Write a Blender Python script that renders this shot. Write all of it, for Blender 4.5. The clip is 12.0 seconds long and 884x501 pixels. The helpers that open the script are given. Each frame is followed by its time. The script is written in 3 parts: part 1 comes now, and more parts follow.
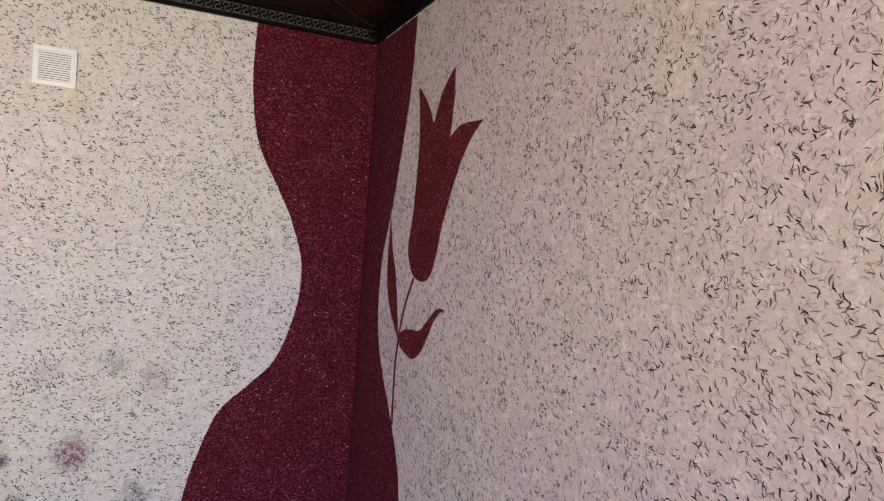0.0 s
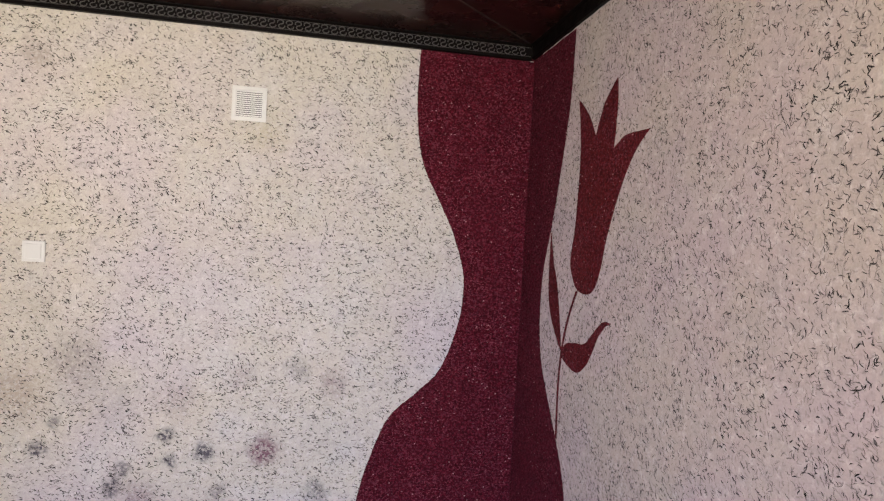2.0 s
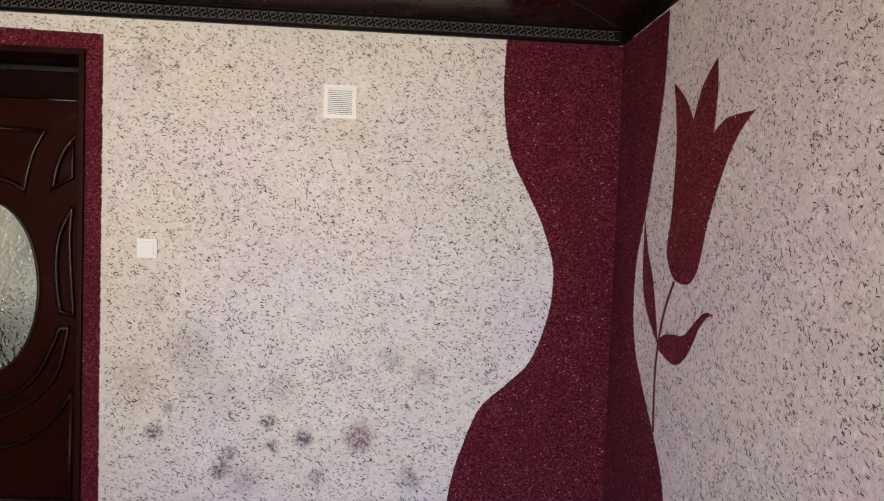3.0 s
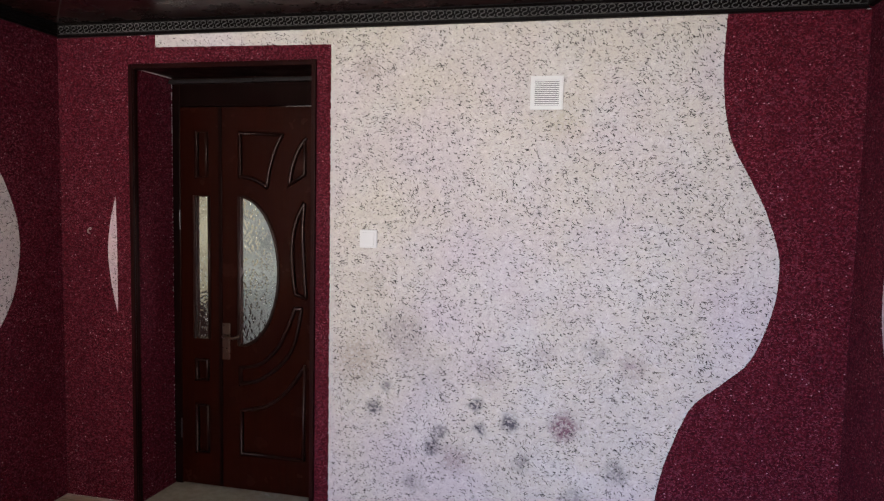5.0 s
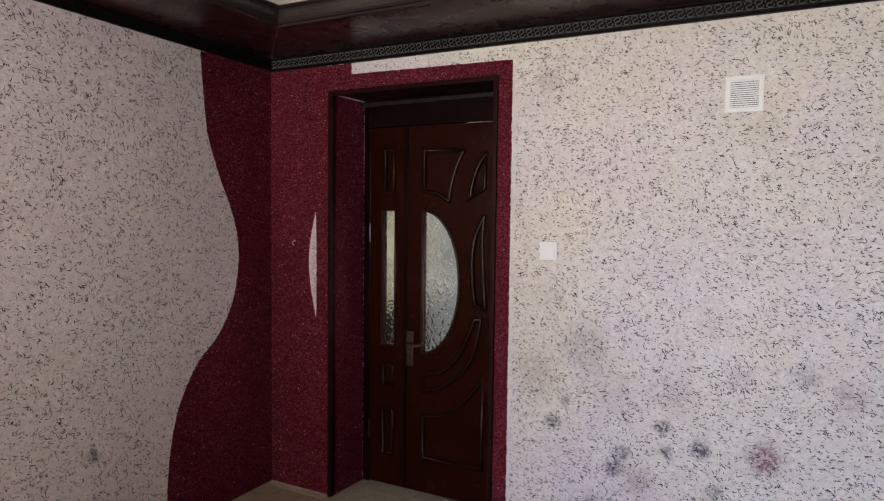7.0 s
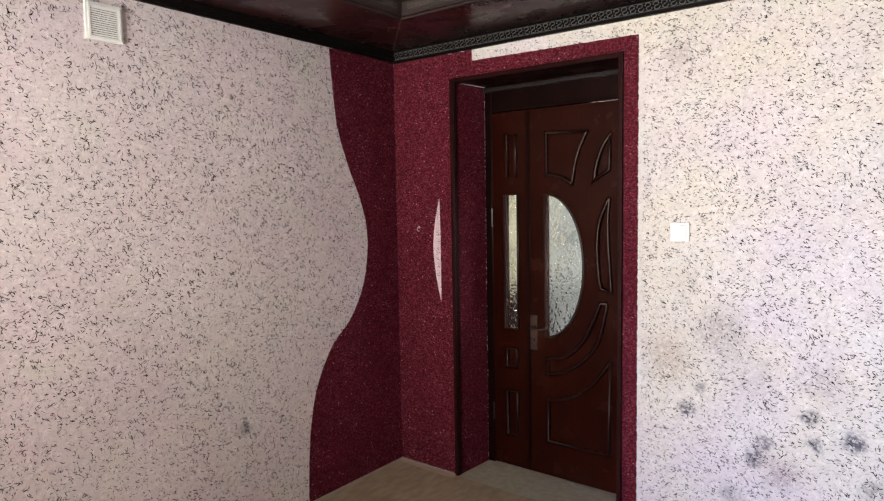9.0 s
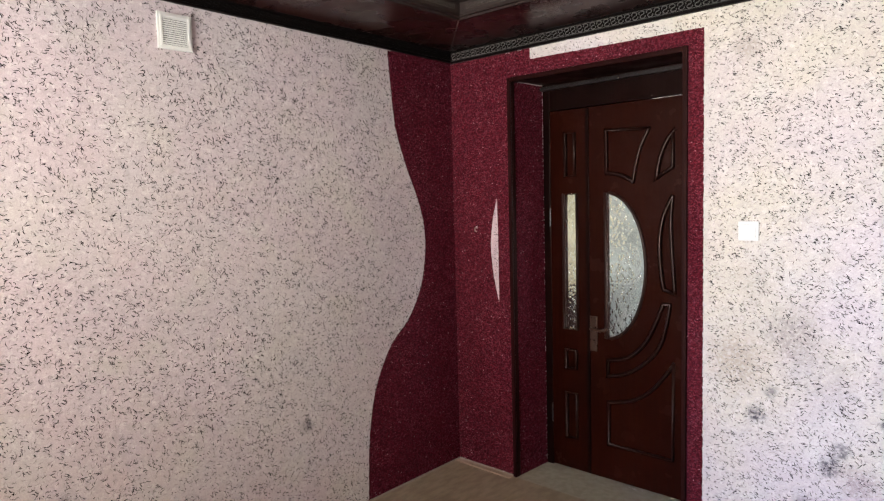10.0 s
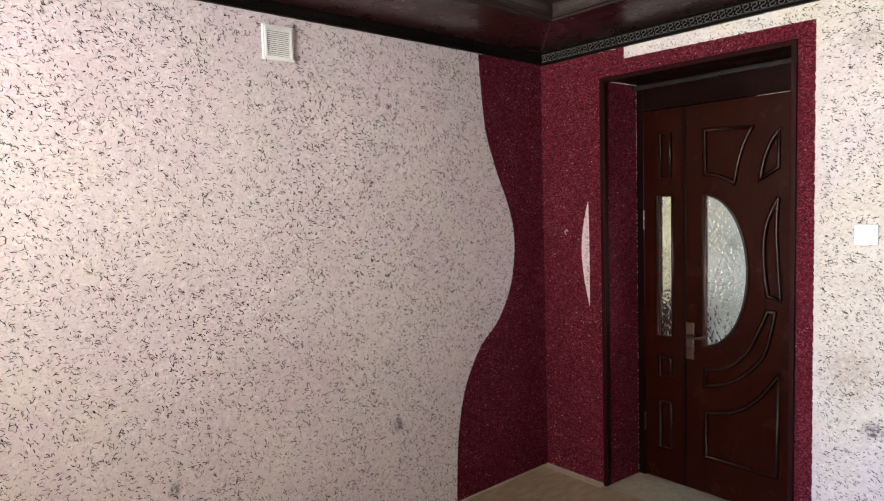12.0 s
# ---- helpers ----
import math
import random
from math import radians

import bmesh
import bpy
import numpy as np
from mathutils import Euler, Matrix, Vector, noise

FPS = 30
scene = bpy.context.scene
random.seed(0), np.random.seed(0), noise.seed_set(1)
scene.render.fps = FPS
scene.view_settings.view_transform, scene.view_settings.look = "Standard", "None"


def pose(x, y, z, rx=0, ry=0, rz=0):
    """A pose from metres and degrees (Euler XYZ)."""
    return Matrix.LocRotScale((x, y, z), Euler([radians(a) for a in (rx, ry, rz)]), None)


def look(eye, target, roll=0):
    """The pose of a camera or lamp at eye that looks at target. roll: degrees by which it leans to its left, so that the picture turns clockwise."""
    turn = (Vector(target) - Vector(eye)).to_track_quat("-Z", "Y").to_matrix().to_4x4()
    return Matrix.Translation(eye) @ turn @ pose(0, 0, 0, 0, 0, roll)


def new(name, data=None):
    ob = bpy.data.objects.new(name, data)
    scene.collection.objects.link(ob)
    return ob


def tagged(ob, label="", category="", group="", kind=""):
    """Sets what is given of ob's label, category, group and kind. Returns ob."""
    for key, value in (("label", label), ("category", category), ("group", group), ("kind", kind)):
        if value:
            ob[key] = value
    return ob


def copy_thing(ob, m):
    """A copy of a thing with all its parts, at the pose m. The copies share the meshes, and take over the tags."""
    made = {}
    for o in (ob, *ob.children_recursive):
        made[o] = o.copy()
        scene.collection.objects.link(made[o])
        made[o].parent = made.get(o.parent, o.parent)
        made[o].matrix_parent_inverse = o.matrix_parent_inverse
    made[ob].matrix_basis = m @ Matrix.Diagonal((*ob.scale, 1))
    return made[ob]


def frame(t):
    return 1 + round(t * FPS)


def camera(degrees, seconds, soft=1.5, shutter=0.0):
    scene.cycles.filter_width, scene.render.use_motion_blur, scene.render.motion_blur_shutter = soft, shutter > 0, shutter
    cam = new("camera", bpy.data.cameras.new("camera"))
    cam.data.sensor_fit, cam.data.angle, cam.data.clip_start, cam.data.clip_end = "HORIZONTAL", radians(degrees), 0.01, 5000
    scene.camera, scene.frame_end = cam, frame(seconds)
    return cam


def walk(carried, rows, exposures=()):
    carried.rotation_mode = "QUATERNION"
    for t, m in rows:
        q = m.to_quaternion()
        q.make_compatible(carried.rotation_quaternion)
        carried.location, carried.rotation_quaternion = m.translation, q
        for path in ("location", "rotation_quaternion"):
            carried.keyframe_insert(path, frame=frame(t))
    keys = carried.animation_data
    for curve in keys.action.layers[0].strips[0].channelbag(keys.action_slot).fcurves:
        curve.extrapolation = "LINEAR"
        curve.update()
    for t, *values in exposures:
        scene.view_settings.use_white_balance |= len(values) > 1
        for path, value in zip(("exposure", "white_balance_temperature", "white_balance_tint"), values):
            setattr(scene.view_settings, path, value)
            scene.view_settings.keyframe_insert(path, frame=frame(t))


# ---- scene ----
cam = camera(69.1, 12.0, soft=1.32)

PATH = [
    (0, (2.912, -2.861, 1.635), (3.73, -1.038, 1.571), 4.3),
    (0.5, (2.892, -2.865, 1.637), (3.634, -1.008, 1.583), 4.0),
    (1, (2.886, -2.861, 1.627), (3.508, -0.96, 1.587), 3.9),
    (1.5, (2.867, -2.87, 1.63), (3.375, -0.936, 1.594), 3.7),
    (2, (2.855, -2.879, 1.631), (3.232, -0.915, 1.58), 3.2),
    (2.5, (2.833, -2.88, 1.631), (3.104, -0.9, 1.566), 2.5),
    (3, (2.809, -2.879, 1.629), (2.945, -0.886, 1.541), 2.1),
    (5, (2.708, -2.905, 1.658), (2.284, -0.957, 1.503), 1.3),
    (5.5, (2.676, -2.92, 1.632), (2.094, -1.012, 1.498), 1.5),
    (6, (2.669, -2.913, 1.626), (1.963, -1.046, 1.504), 1.0),
    (6.5, (2.664, -2.916, 1.642), (1.853, -1.092, 1.533), 0.8),
    (7, (2.671, -2.921, 1.639), (1.748, -1.15, 1.524), 0.7),
    (9, (2.643, -2.967, 1.64), (1.423, -1.39, 1.478), -1.0),
    (9.5, (2.625, -2.981, 1.637), (1.334, -1.462, 1.483), -1.1),
    (10, (2.62, -2.984, 1.642), (1.274, -1.512, 1.483), -1.5),
    (10.5, (2.602, -3.0, 1.644), (1.213, -1.569, 1.496), -1.6),
    (11, (2.602, -3.008, 1.645), (1.165, -1.623, 1.512), -1.6),
    (11.5, (2.586, -3.032, 1.652), (1.112, -1.687, 1.52), -1.5),
    (12, (2.587, -3.024, 1.644), (1.068, -1.731, 1.501), -1.7),
]
walk(cam, [(t, look(eye, target, roll)) for t, eye, target, roll in PATH],
     exposures=[(0, 2.38, 7100, 11), (3.0, 2.47, 7050, 11), (5.0, 2.38, 6350, 13), (7.0, 2.30, 6500, 12), (9.0, 3.04, 6450, 10), (12.0, 3.05, 6400, 9)])

# ---- world and light: one window behind the camera, overcast daylight ----
world = bpy.data.worlds.new("sky")
scene.world = world
world.use_nodes = True
wn = world.node_tree.nodes
sky = wn.new("ShaderNodeTexSky")
sky.sky_type, sky.sun_disc = "NISHITA", False
sky.sun_elevation, sky.sun_rotation = radians(51.2), radians(171)
world.node_tree.links.new(sky.outputs[0], wn["Background"].inputs[0])
wn["Background"].inputs[1].default_value = 0.08

WX, NZ, SY = 3.798, 2.452, -5.3      # room width, underside of the cornice, south wall
SOFFIT, CEIL = 2.522, 2.592


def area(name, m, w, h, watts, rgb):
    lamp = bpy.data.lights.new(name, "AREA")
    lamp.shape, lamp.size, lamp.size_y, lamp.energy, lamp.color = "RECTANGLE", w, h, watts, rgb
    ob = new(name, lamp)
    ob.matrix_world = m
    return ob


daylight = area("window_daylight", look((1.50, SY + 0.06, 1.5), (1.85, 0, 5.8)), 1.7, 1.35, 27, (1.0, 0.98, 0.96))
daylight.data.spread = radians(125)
skylight = area("window_skylight", look((1.25, SY + 0.05, 1.5), (3.5, 0, -0.3)), 1.1, 1.35, 4.5, (0.38, 0.52, 1.0))
skylight.data.spread = radians(58)
sun = new("sun", bpy.data.lights.new("sun", "SUN"))
sun.data.energy, sun.data.angle, sun.data.color = 3.0, radians(0.5), (1.0, 0.95, 0.88)
sun.matrix_world = look((0, 0, 0), (-0.10, 0.62, -0.78))
area("hall_daylight", look((2.35, 1.0, 1.5), (0.2, 1.1, 1.2)), 0.8, 1.3, 5.6, (0.92, 0.98, 1.0))


# ---- materials ----
class Nodes:
    """Short hand for wiring one material."""

    def __init__(self, name):
        self.mat = bpy.data.materials.new(name)
        self.mat.use_nodes = True
        self.tree = self.mat.node_tree
        self.bsdf = self.tree.nodes["Principled BSDF"]

    def put(self, socket, value):
        if isinstance(value, bpy.types.NodeSocket):
            self.tree.links.new(value, socket)
        elif value is not None:
            socket.default_value = value

    def add(self, kind, **keys):
        node = self.tree.nodes.new(kind)
        for key, value in keys.items():
            setattr(node, key, value)
        return node

    def math(self, op, a, b=None, c=None, clamp=False):
        node = self.add("ShaderNodeMath", operation=op, use_clamp=clamp)
        for socket, value in zip(node.inputs, (a, b, c)):
            self.put(socket, value)
        return node.outputs[0]

    def vec(self, op, a, b=None):
        node = self.add("ShaderNodeVectorMath", operation=op)
        self.put(node.inputs[0], a)
        self.put(node.inputs[1], b)
        return node.outputs["Value"] if op in ("LENGTH", "DISTANCE") else node.outputs[0]

    def ramp(self, value, lo, hi, a=0.0, b=1.0):
        node = self.add("ShaderNodeMapRange", interpolation_type="SMOOTHSTEP")
        for socket, v in zip(node.inputs, (value, lo, hi, a, b)):
            self.put(socket, v)
        return node.outputs[0]

    def noise(self, vector, scale, detail=3.0, rough=0.55):
        node = self.add("ShaderNodeTexNoise")
        self.put(node.inputs["Vector"], vector)
        self.put(node.inputs["Scale"], scale)
        self.put(node.inputs["Detail"], detail)
        self.put(node.inputs["Roughness"], rough)
        return node.outputs[0]

    def mix(self, fac, a, b):
        node = self.add("ShaderNodeMix", data_type="RGBA")
        self.put(node.inputs[0], fac)
        self.put(node.inputs[6], a if isinstance(a, bpy.types.NodeSocket) else (*a, 1))
        self.put(node.inputs[7], b if isinstance(b, bpy.types.NodeSocket) else (*b, 1))
        return node.outputs[2]

    def place(self):
        return self.add("ShaderNodeTexCoord").outputs["Object"]

    def flat(self, axis):
        """Wall coordinates (along, up, a fixed depth) in metres."""
        parts = self.add("ShaderNodeSeparateXYZ")
        self.put(parts.inputs[0], self.place())
        both = self.add("ShaderNodeCombineXYZ")
        self.put(both.inputs[0], parts.outputs[axis])
        self.put(both.inputs[1], parts.outputs[2])
        self.put(both.inputs[2], 0.37)
        return both.outputs[0]

    def bump(self, height, strength, distance):
        node = self.add("ShaderNodeBump")
        self.put(node.inputs["Height"], height)
        self.put(node.inputs["Strength"], strength)
        self.put(node.inputs["Distance"], distance)
        self.tree.links.new(node.outputs[0], self.bsdf.inputs["Normal"])

    def finish(self, color=None, rough=0.5, metal=0.0, **more):
        self.put(self.bsdf.inputs["Base Color"], color if isinstance(color, bpy.types.NodeSocket) or color is None else (*color, 1))
        self.put(self.bsdf.inputs["Roughness"], rough)
        self.put(self.bsdf.inputs["Metallic"], metal)
        for key, value in more.items():
            self.put(self.bsdf.inputs[key.replace("_", " ")], value)
        return self.mat


def fibres(n, uv, scale, length, width, centre, spread, shift, keep):
    """Mask of short curved threads, one in each cell of a Voronoi pattern."""
    cells = n.add("ShaderNodeTexVoronoi", voronoi_dimensions="2D")
    moved = n.vec("ADD", uv, (shift, shift * 0.7, 0))
    n.put(cells.inputs["Vector"], moved)
    n.put(cells.inputs["Scale"], scale)
    rgb = n.add("ShaderNodeSeparateColor")
    n.put(rgb.inputs[0], cells.outputs["Color"])
    turn = n.math("MULTIPLY_ADD", n.math("SUBTRACT", rgb.outputs[0], 0.5), spread, centre)
    rot = n.add("ShaderNodeVectorRotate", rotation_type="Z_AXIS")
    n.put(rot.inputs["Vector"], n.vec("SUBTRACT", moved, cells.outputs["Position"]))
    n.put(rot.inputs["Angle"], turn)
    xyz = n.add("ShaderNodeSeparateXYZ")
    n.put(xyz.inputs[0], rot.outputs[0])
    size = n.math("MULTIPLY_ADD", rgb.outputs[2], 0.8 * length, 0.45 * length)
    u = n.math("DIVIDE", xyz.outputs[0], size)
    bend = n.math("MULTIPLY", n.math("SUBTRACT", rgb.outputs[1], 0.5), 0.9)
    v = n.math("DIVIDE", n.math("MULTIPLY_ADD", n.math("MULTIPLY", u, u), n.math("MULTIPLY", bend, size), xyz.outputs[1]), width)
    u2, v2 = n.math("MULTIPLY", u, u), n.math("MULTIPLY", v, v)
    body = n.ramp(n.math("ADD", n.math("MULTIPLY", u2, u2), v2), 1.25, 0.35)
    pick = n.math("MULTIPLY", n.math("ADD", rgb.outputs[1], rgb.outputs[2]), 0.5)
    return n.math("MULTIPLY", body, n.ramp(pick, keep - 0.12, keep + 0.12))


def pale_wallpaper(name, axis, centre, spread, tones, stains=(), big=1.0):
    """Liquid wallpaper: pale cotton with dark threads."""
    n = Nodes(name)
    uv = n.flat(axis)
    tint = n.mix(n.ramp(n.noise(uv, 1.7, 3), 0.38, 0.62), tones[0], tones[1])
    tint = n.mix(n.ramp(n.noise(n.vec("ADD", uv, (7, 3, 0)), 4.5, 3), 0.5, 0.72, 0, 0.7), tint, tones[2])
    tint = n.mix(n.ramp(n.noise(n.vec("ADD", uv, (2, 9, 0)), 34, 4, 0.65), 0.46, 0.74, 0, 0.36), tint, (0.33, 0.285, 0.27))
    tint = n.mix(n.ramp(n.noise(n.vec("ADD", uv, (5, 1, 0)), 50, 3), 0.5, 0.74, 0, 0.45), tint, (0.76, 0.715, 0.685))
    grain = n.ramp(n.noise(n.vec("ADD", uv, (1, 8, 0)), 210, 3, 0.7), 0.36, 0.62)
    tint = n.mix(n.math("MULTIPLY", grain, 0.28), tint, (0.30, 0.255, 0.245))
    wobble = n.add("ShaderNodeTexNoise")
    n.put(wobble.inputs["Vector"], uv)
    n.put(wobble.inputs["Scale"], 65)
    bent = n.vec("ADD", uv, n.vec("MULTIPLY", n.vec("SUBTRACT", wobble.outputs["Color"], (0.5, 0.5, 0.5)), (0.014, 0.014, 0)))
    crowd = n.ramp(n.noise(n.vec("ADD", uv, (4, 4, 0)), 6, 3), 0.32, 0.58, 0.3, 1.0)
    fine = fibres(n, bent, 33 / big, 0.0088 * big, 0.0017 * big, centre, spread * 1.3, 3.3, 0.36)
    grey = fibres(n, bent, 40 / big, 0.0080 * big, 0.0022 * big, centre, spread * 1.2, 8.1, 0.36)
    tint = n.mix(n.math("MULTIPLY", grey, 0.5), tint, (0.22, 0.185, 0.185))
    tint = n.mix(n.math("MULTIPLY", n.math("MULTIPLY", fine, crowd), 0.5), tint, (0.10, 0.082, 0.084))
    if stains:
        rag = n.add("ShaderNodeTexNoise")
        n.put(rag.inputs["Vector"], uv)
        n.put(rag.inputs["Scale"], 22)
        ragged = n.vec("ADD", uv, n.vec("MULTIPLY", n.vec("SUBTRACT", rag.outputs["Color"], (0.5, 0.5, 0.5)), (0.07, 0.07, 0)))
        grit = n.ramp(n.noise(uv, 75, 4, 0.7), 0.38, 0.58, 0.25, 1.15)
        for a, z, r, much, colour in stains:
            spot = n.ramp(n.vec("DISTANCE", ragged, (a, z, 0.37)), r * 0.95, r * 0.08, 0, min(1.0, much * 1.3))
            tint = n.mix(n.math("MULTIPLY", spot, grit), tint, colour)
    lumps = n.math("ADD", n.noise(uv, 120, 3), n.math("MULTIPLY", fine, 0.4))
    n.bump(lumps, 0.5, 0.003)
    return n.finish(tint, 0.92, 0.0, **{"Specular_IOR_Level": 0.25})


def thread_material(name, dark, pale):
    """Cotton threads pressed into the paper, some darker, some half sunk and greyish."""
    n = Nodes(name)
    pick = n.add("ShaderNodeNewGeometry").outputs["Random Per Island"]
    tone = n.mix(n.ramp(pick, 0.42, 1.0), dark, pale)
    tone = n.mix(n.ramp(n.noise(n.place(), 160, 2), 0.5, 0.7, 0, 0.5), tone, tuple(0.5 * (a + b) for a, b in zip(dark, pale)))
    return n.finish(tone, 0.85, 0.0, **{"Specular_IOR_Level": 0.15})


def wine_wallpaper(name, axis, low, high):
    """Burgundy liquid wallpaper with a fine glittering grain."""
    n = Nodes(name)
    uv = n.flat(axis) if axis < 3 else n.place()
    cells = n.add("ShaderNodeTexVoronoi")
    n.put(cells.inputs["Vector"], n.vec("MULTIPLY", uv, (0.75, 1, 1)))
    n.put(cells.inputs["Scale"], 150)
    rgb = n.add("ShaderNodeSeparateColor")
    n.put(rgb.inputs[0], cells.outputs["Color"])
    tone = n.mix(n.noise(uv, 3.0, 3), low, high)
    tone = n.mix(n.ramp(n.noise(uv, 85, 4, 0.7), 0.40, 0.62, 0, 0.72), tone, tuple(c * 0.28 for c in low))
    tone = n.mix(n.ramp(n.noise(n.vec("ADD", uv, (3, 6, 2)), 120, 4, 0.75), 0.48, 0.68, 0, 0.8), tone, tuple(c * 2.2 for c in high))
    tone = n.mix(n.ramp(rgb.outputs[0], 0.78, 0.97, 0, 0.5), tone, (0.16, 0.033, 0.052))
    threads = n.math("MAXIMUM", fibres(n, uv, 62, 0.0062, 0.0011, 0.3, 2.8, 1.0, 0.4), fibres(n, uv, 75, 0.0050, 0.0010, 0.0, 2.8, 6.0, 0.42))
    tone = n.mix(n.math("MULTIPLY", threads, n.ramp(n.noise(n.vec("ADD", uv, (8, 1, 3)), 7, 3), 0.42, 0.66, 0.30, 0.70)), tone, (0.30, 0.080, 0.105))
    glint = n.math("MULTIPLY", n.ramp(rgb.outputs[1], 0.972, 0.99), n.ramp(cells.outputs["Distance"], 0.45, 0.2))
    tone = n.mix(n.math("MULTIPLY", glint, 0.75), tone, (0.60, 0.36, 0.38))
    n.bump(n.math("ADD", n.noise(uv, 150, 4, 0.7), n.math("MULTIPLY", rgb.outputs[2], 0.5)), 0.8, 0.004)
    return n.finish(tone, n.math("MULTIPLY_ADD", glint, -0.35, 0.85), 0.0, **{"Specular_IOR_Level": 0.1})


def lacquer(name, dark, light, rough=0.28, grain=(1, 1, 0.06), coat=0.25, wave=0.0, spec=0.3):
    """Lacquered wood; the grain runs along the short axis of the stretch."""
    n = Nodes(name)
    p = n.vec("MULTIPLY", n.place(), grain)
    ring = n.noise(p, 60, 4, 0.6)
    broad = n.noise(n.vec("ADD", n.place(), (3, 5, 2)), 2.2, 2)
    tone = n.mix(n.ramp(ring, 0.35, 0.7), dark, light)
    tone = n.mix(n.ramp(broad, 0.35, 0.7, 0, 0.45), tone, dark)
    n.bump(n.math("ADD", n.math("MULTIPLY", n.noise(n.place(), 9, 2), wave), n.math("MULTIPLY", ring, 0.15)), 0.35, 0.002)
    smear = n.ramp(n.noise(n.vec("ADD", n.place(), (1, 1, 4)), 6, 3), 0.3, 0.7, rough * 0.8, rough * 1.3)
    return n.finish(tone, smear, 0.0, Coat_Weight=coat, Coat_Roughness=0.12, Specular_IOR_Level=spec, Specular_Tint=(1.0, 0.72, 0.64, 1.0))


def plain(name, rgb, rough=0.5, metal=0.0, var=0.12, scale=30, bump=0.15, contrast=1.0, **more):
    n = Nodes(name)
    f = n.noise(n.place(), scale, 4, 0.6)
    tone = n.mix(n.math("MULTIPLY_ADD", f, contrast, 0.5 - 0.5 * contrast, clamp=True), tuple(c * (1 - var) for c in rgb), tuple(min(1, c * (1 + var)) for c in rgb))
    n.bump(f, bump, 0.002)
    return n.finish(tone, n.ramp(n.noise(n.place(), scale * 0.3, 3), 0.3, 0.7, rough * 0.85, min(1, rough * 1.15)), metal, **more)


M_THREAD = thread_material("dark_threads", (0.007, 0.005, 0.005), (0.12, 0.098, 0.090))
M_THREAD_FAINT = thread_material("faint_threads", (0.10, 0.082, 0.078), (0.30, 0.255, 0.235))
GREY, MAUVE = (0.085, 0.078, 0.088), (0.17, 0.085, 0.105)
STAINS = [(1.757, 0.655, 0.060, 0.75, GREY), (2.257, 0.706, 0.055, 0.75, GREY), (2.269, 0.601, 0.050, 0.8, GREY),
          (2.412, 0.636, 0.070, 0.75, GREY), (2.660, 0.640, 0.110, 0.75, MAUVE), (2.085, 0.560, 0.055, 0.6, GREY),
          (2.050, 0.490, 0.065, 0.7, GREY), (1.815, 0.765, 0.045, 0.45, GREY), (2.47, 0.45, 0.07, 0.4, GREY),
          (2.15, 0.44, 0.12, 0.35, MAUVE), (1.90, 1.02, 0.19, 0.60, (0.31, 0.27, 0.25)), (2.02, 0.84, 0.20, 0.28, (0.30, 0.26, 0.27)), (1.66, 0.88, 0.20, 0.50, (0.34, 0.275, 0.21)), (2.62, 2.02, 0.14, 0.30, (0.42, 0.38, 0.25)), (1.74, 1.25, 0.15, 0.25, (0.36, 0.32, 0.26)), (2.72, 0.30, 0.10, 0.4, GREY), (1.70, 2.26, 0.10, 0.6, (0.36, 0.31, 0.28)), (2.30, 0.86, 0.14, 0.2, MAUVE),
          (1.42, 0.25, 0.1, 0.3, GREY), (1.95, 0.30, 0.08, 0.35, GREY), (2.95, 0.94, 0.10, 0.3, MAUVE), (2.90, 0.455, 0.08, 0.5, GREY), (2.55, 0.96, 0.10, 0.22, MAUVE), (2.80, 1.0, 0.09, 0.25, GREY)]
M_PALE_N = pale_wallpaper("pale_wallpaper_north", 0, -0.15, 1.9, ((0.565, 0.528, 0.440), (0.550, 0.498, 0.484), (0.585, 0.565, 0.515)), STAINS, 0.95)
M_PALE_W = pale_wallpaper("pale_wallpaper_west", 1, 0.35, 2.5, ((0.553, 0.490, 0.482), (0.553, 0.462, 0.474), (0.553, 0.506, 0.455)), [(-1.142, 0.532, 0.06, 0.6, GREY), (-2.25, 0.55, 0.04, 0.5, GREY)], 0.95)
# East tones lowered a little, to offset the strong light on that wall.
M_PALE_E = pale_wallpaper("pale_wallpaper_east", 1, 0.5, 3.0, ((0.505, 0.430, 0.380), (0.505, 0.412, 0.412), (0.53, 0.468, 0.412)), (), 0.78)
M_PALE_PINK = pale_wallpaper("pale_wallpaper_sliver", 0, 0.3, 2.5, ((0.56, 0.41, 0.42), (0.56, 0.42, 0.43), (0.58, 0.45, 0.45)))
M_WINE_N = wine_wallpaper("wine_wallpaper_north", 0, (0.055, 0.0035, 0.0076), (0.073, 0.0051, 0.0112))
M_WINE_S = wine_wallpaper("wine_wallpaper_side", 1, (0.054, 0.0034, 0.0084), (0.072, 0.0050, 0.0124))
M_DOOR = lacquer("door_lacquer", (0.0120, 0.0019, 0.0009), (0.0175, 0.0029, 0.0012), 0.22, (1, 1, 0.05), 0.0, 0.6, 0.13)
M_BEADWOOD = lacquer("door_bead_lacquer", (0.007, 0.0017, 0.0012), (0.012, 0.0026, 0.0017), 0.36, (1, 1, 0.05), 0.0, 0.0, 0.34)
M_EDGE = lacquer("dark_wood_edging", (0.010, 0.0022, 0.0020), (0.017, 0.0037, 0.0034), 0.42, coat=0.0, spec=0.08)
# Frame lacquer made darker than the leaves, to carry the recess's shade.
M_FRAME_SHADED = lacquer("shaded_frame_lacquer", (0.0035, 0.0011, 0.0009), (0.007, 0.002, 0.0016), 0.35, coat=0.0, spec=0.06)
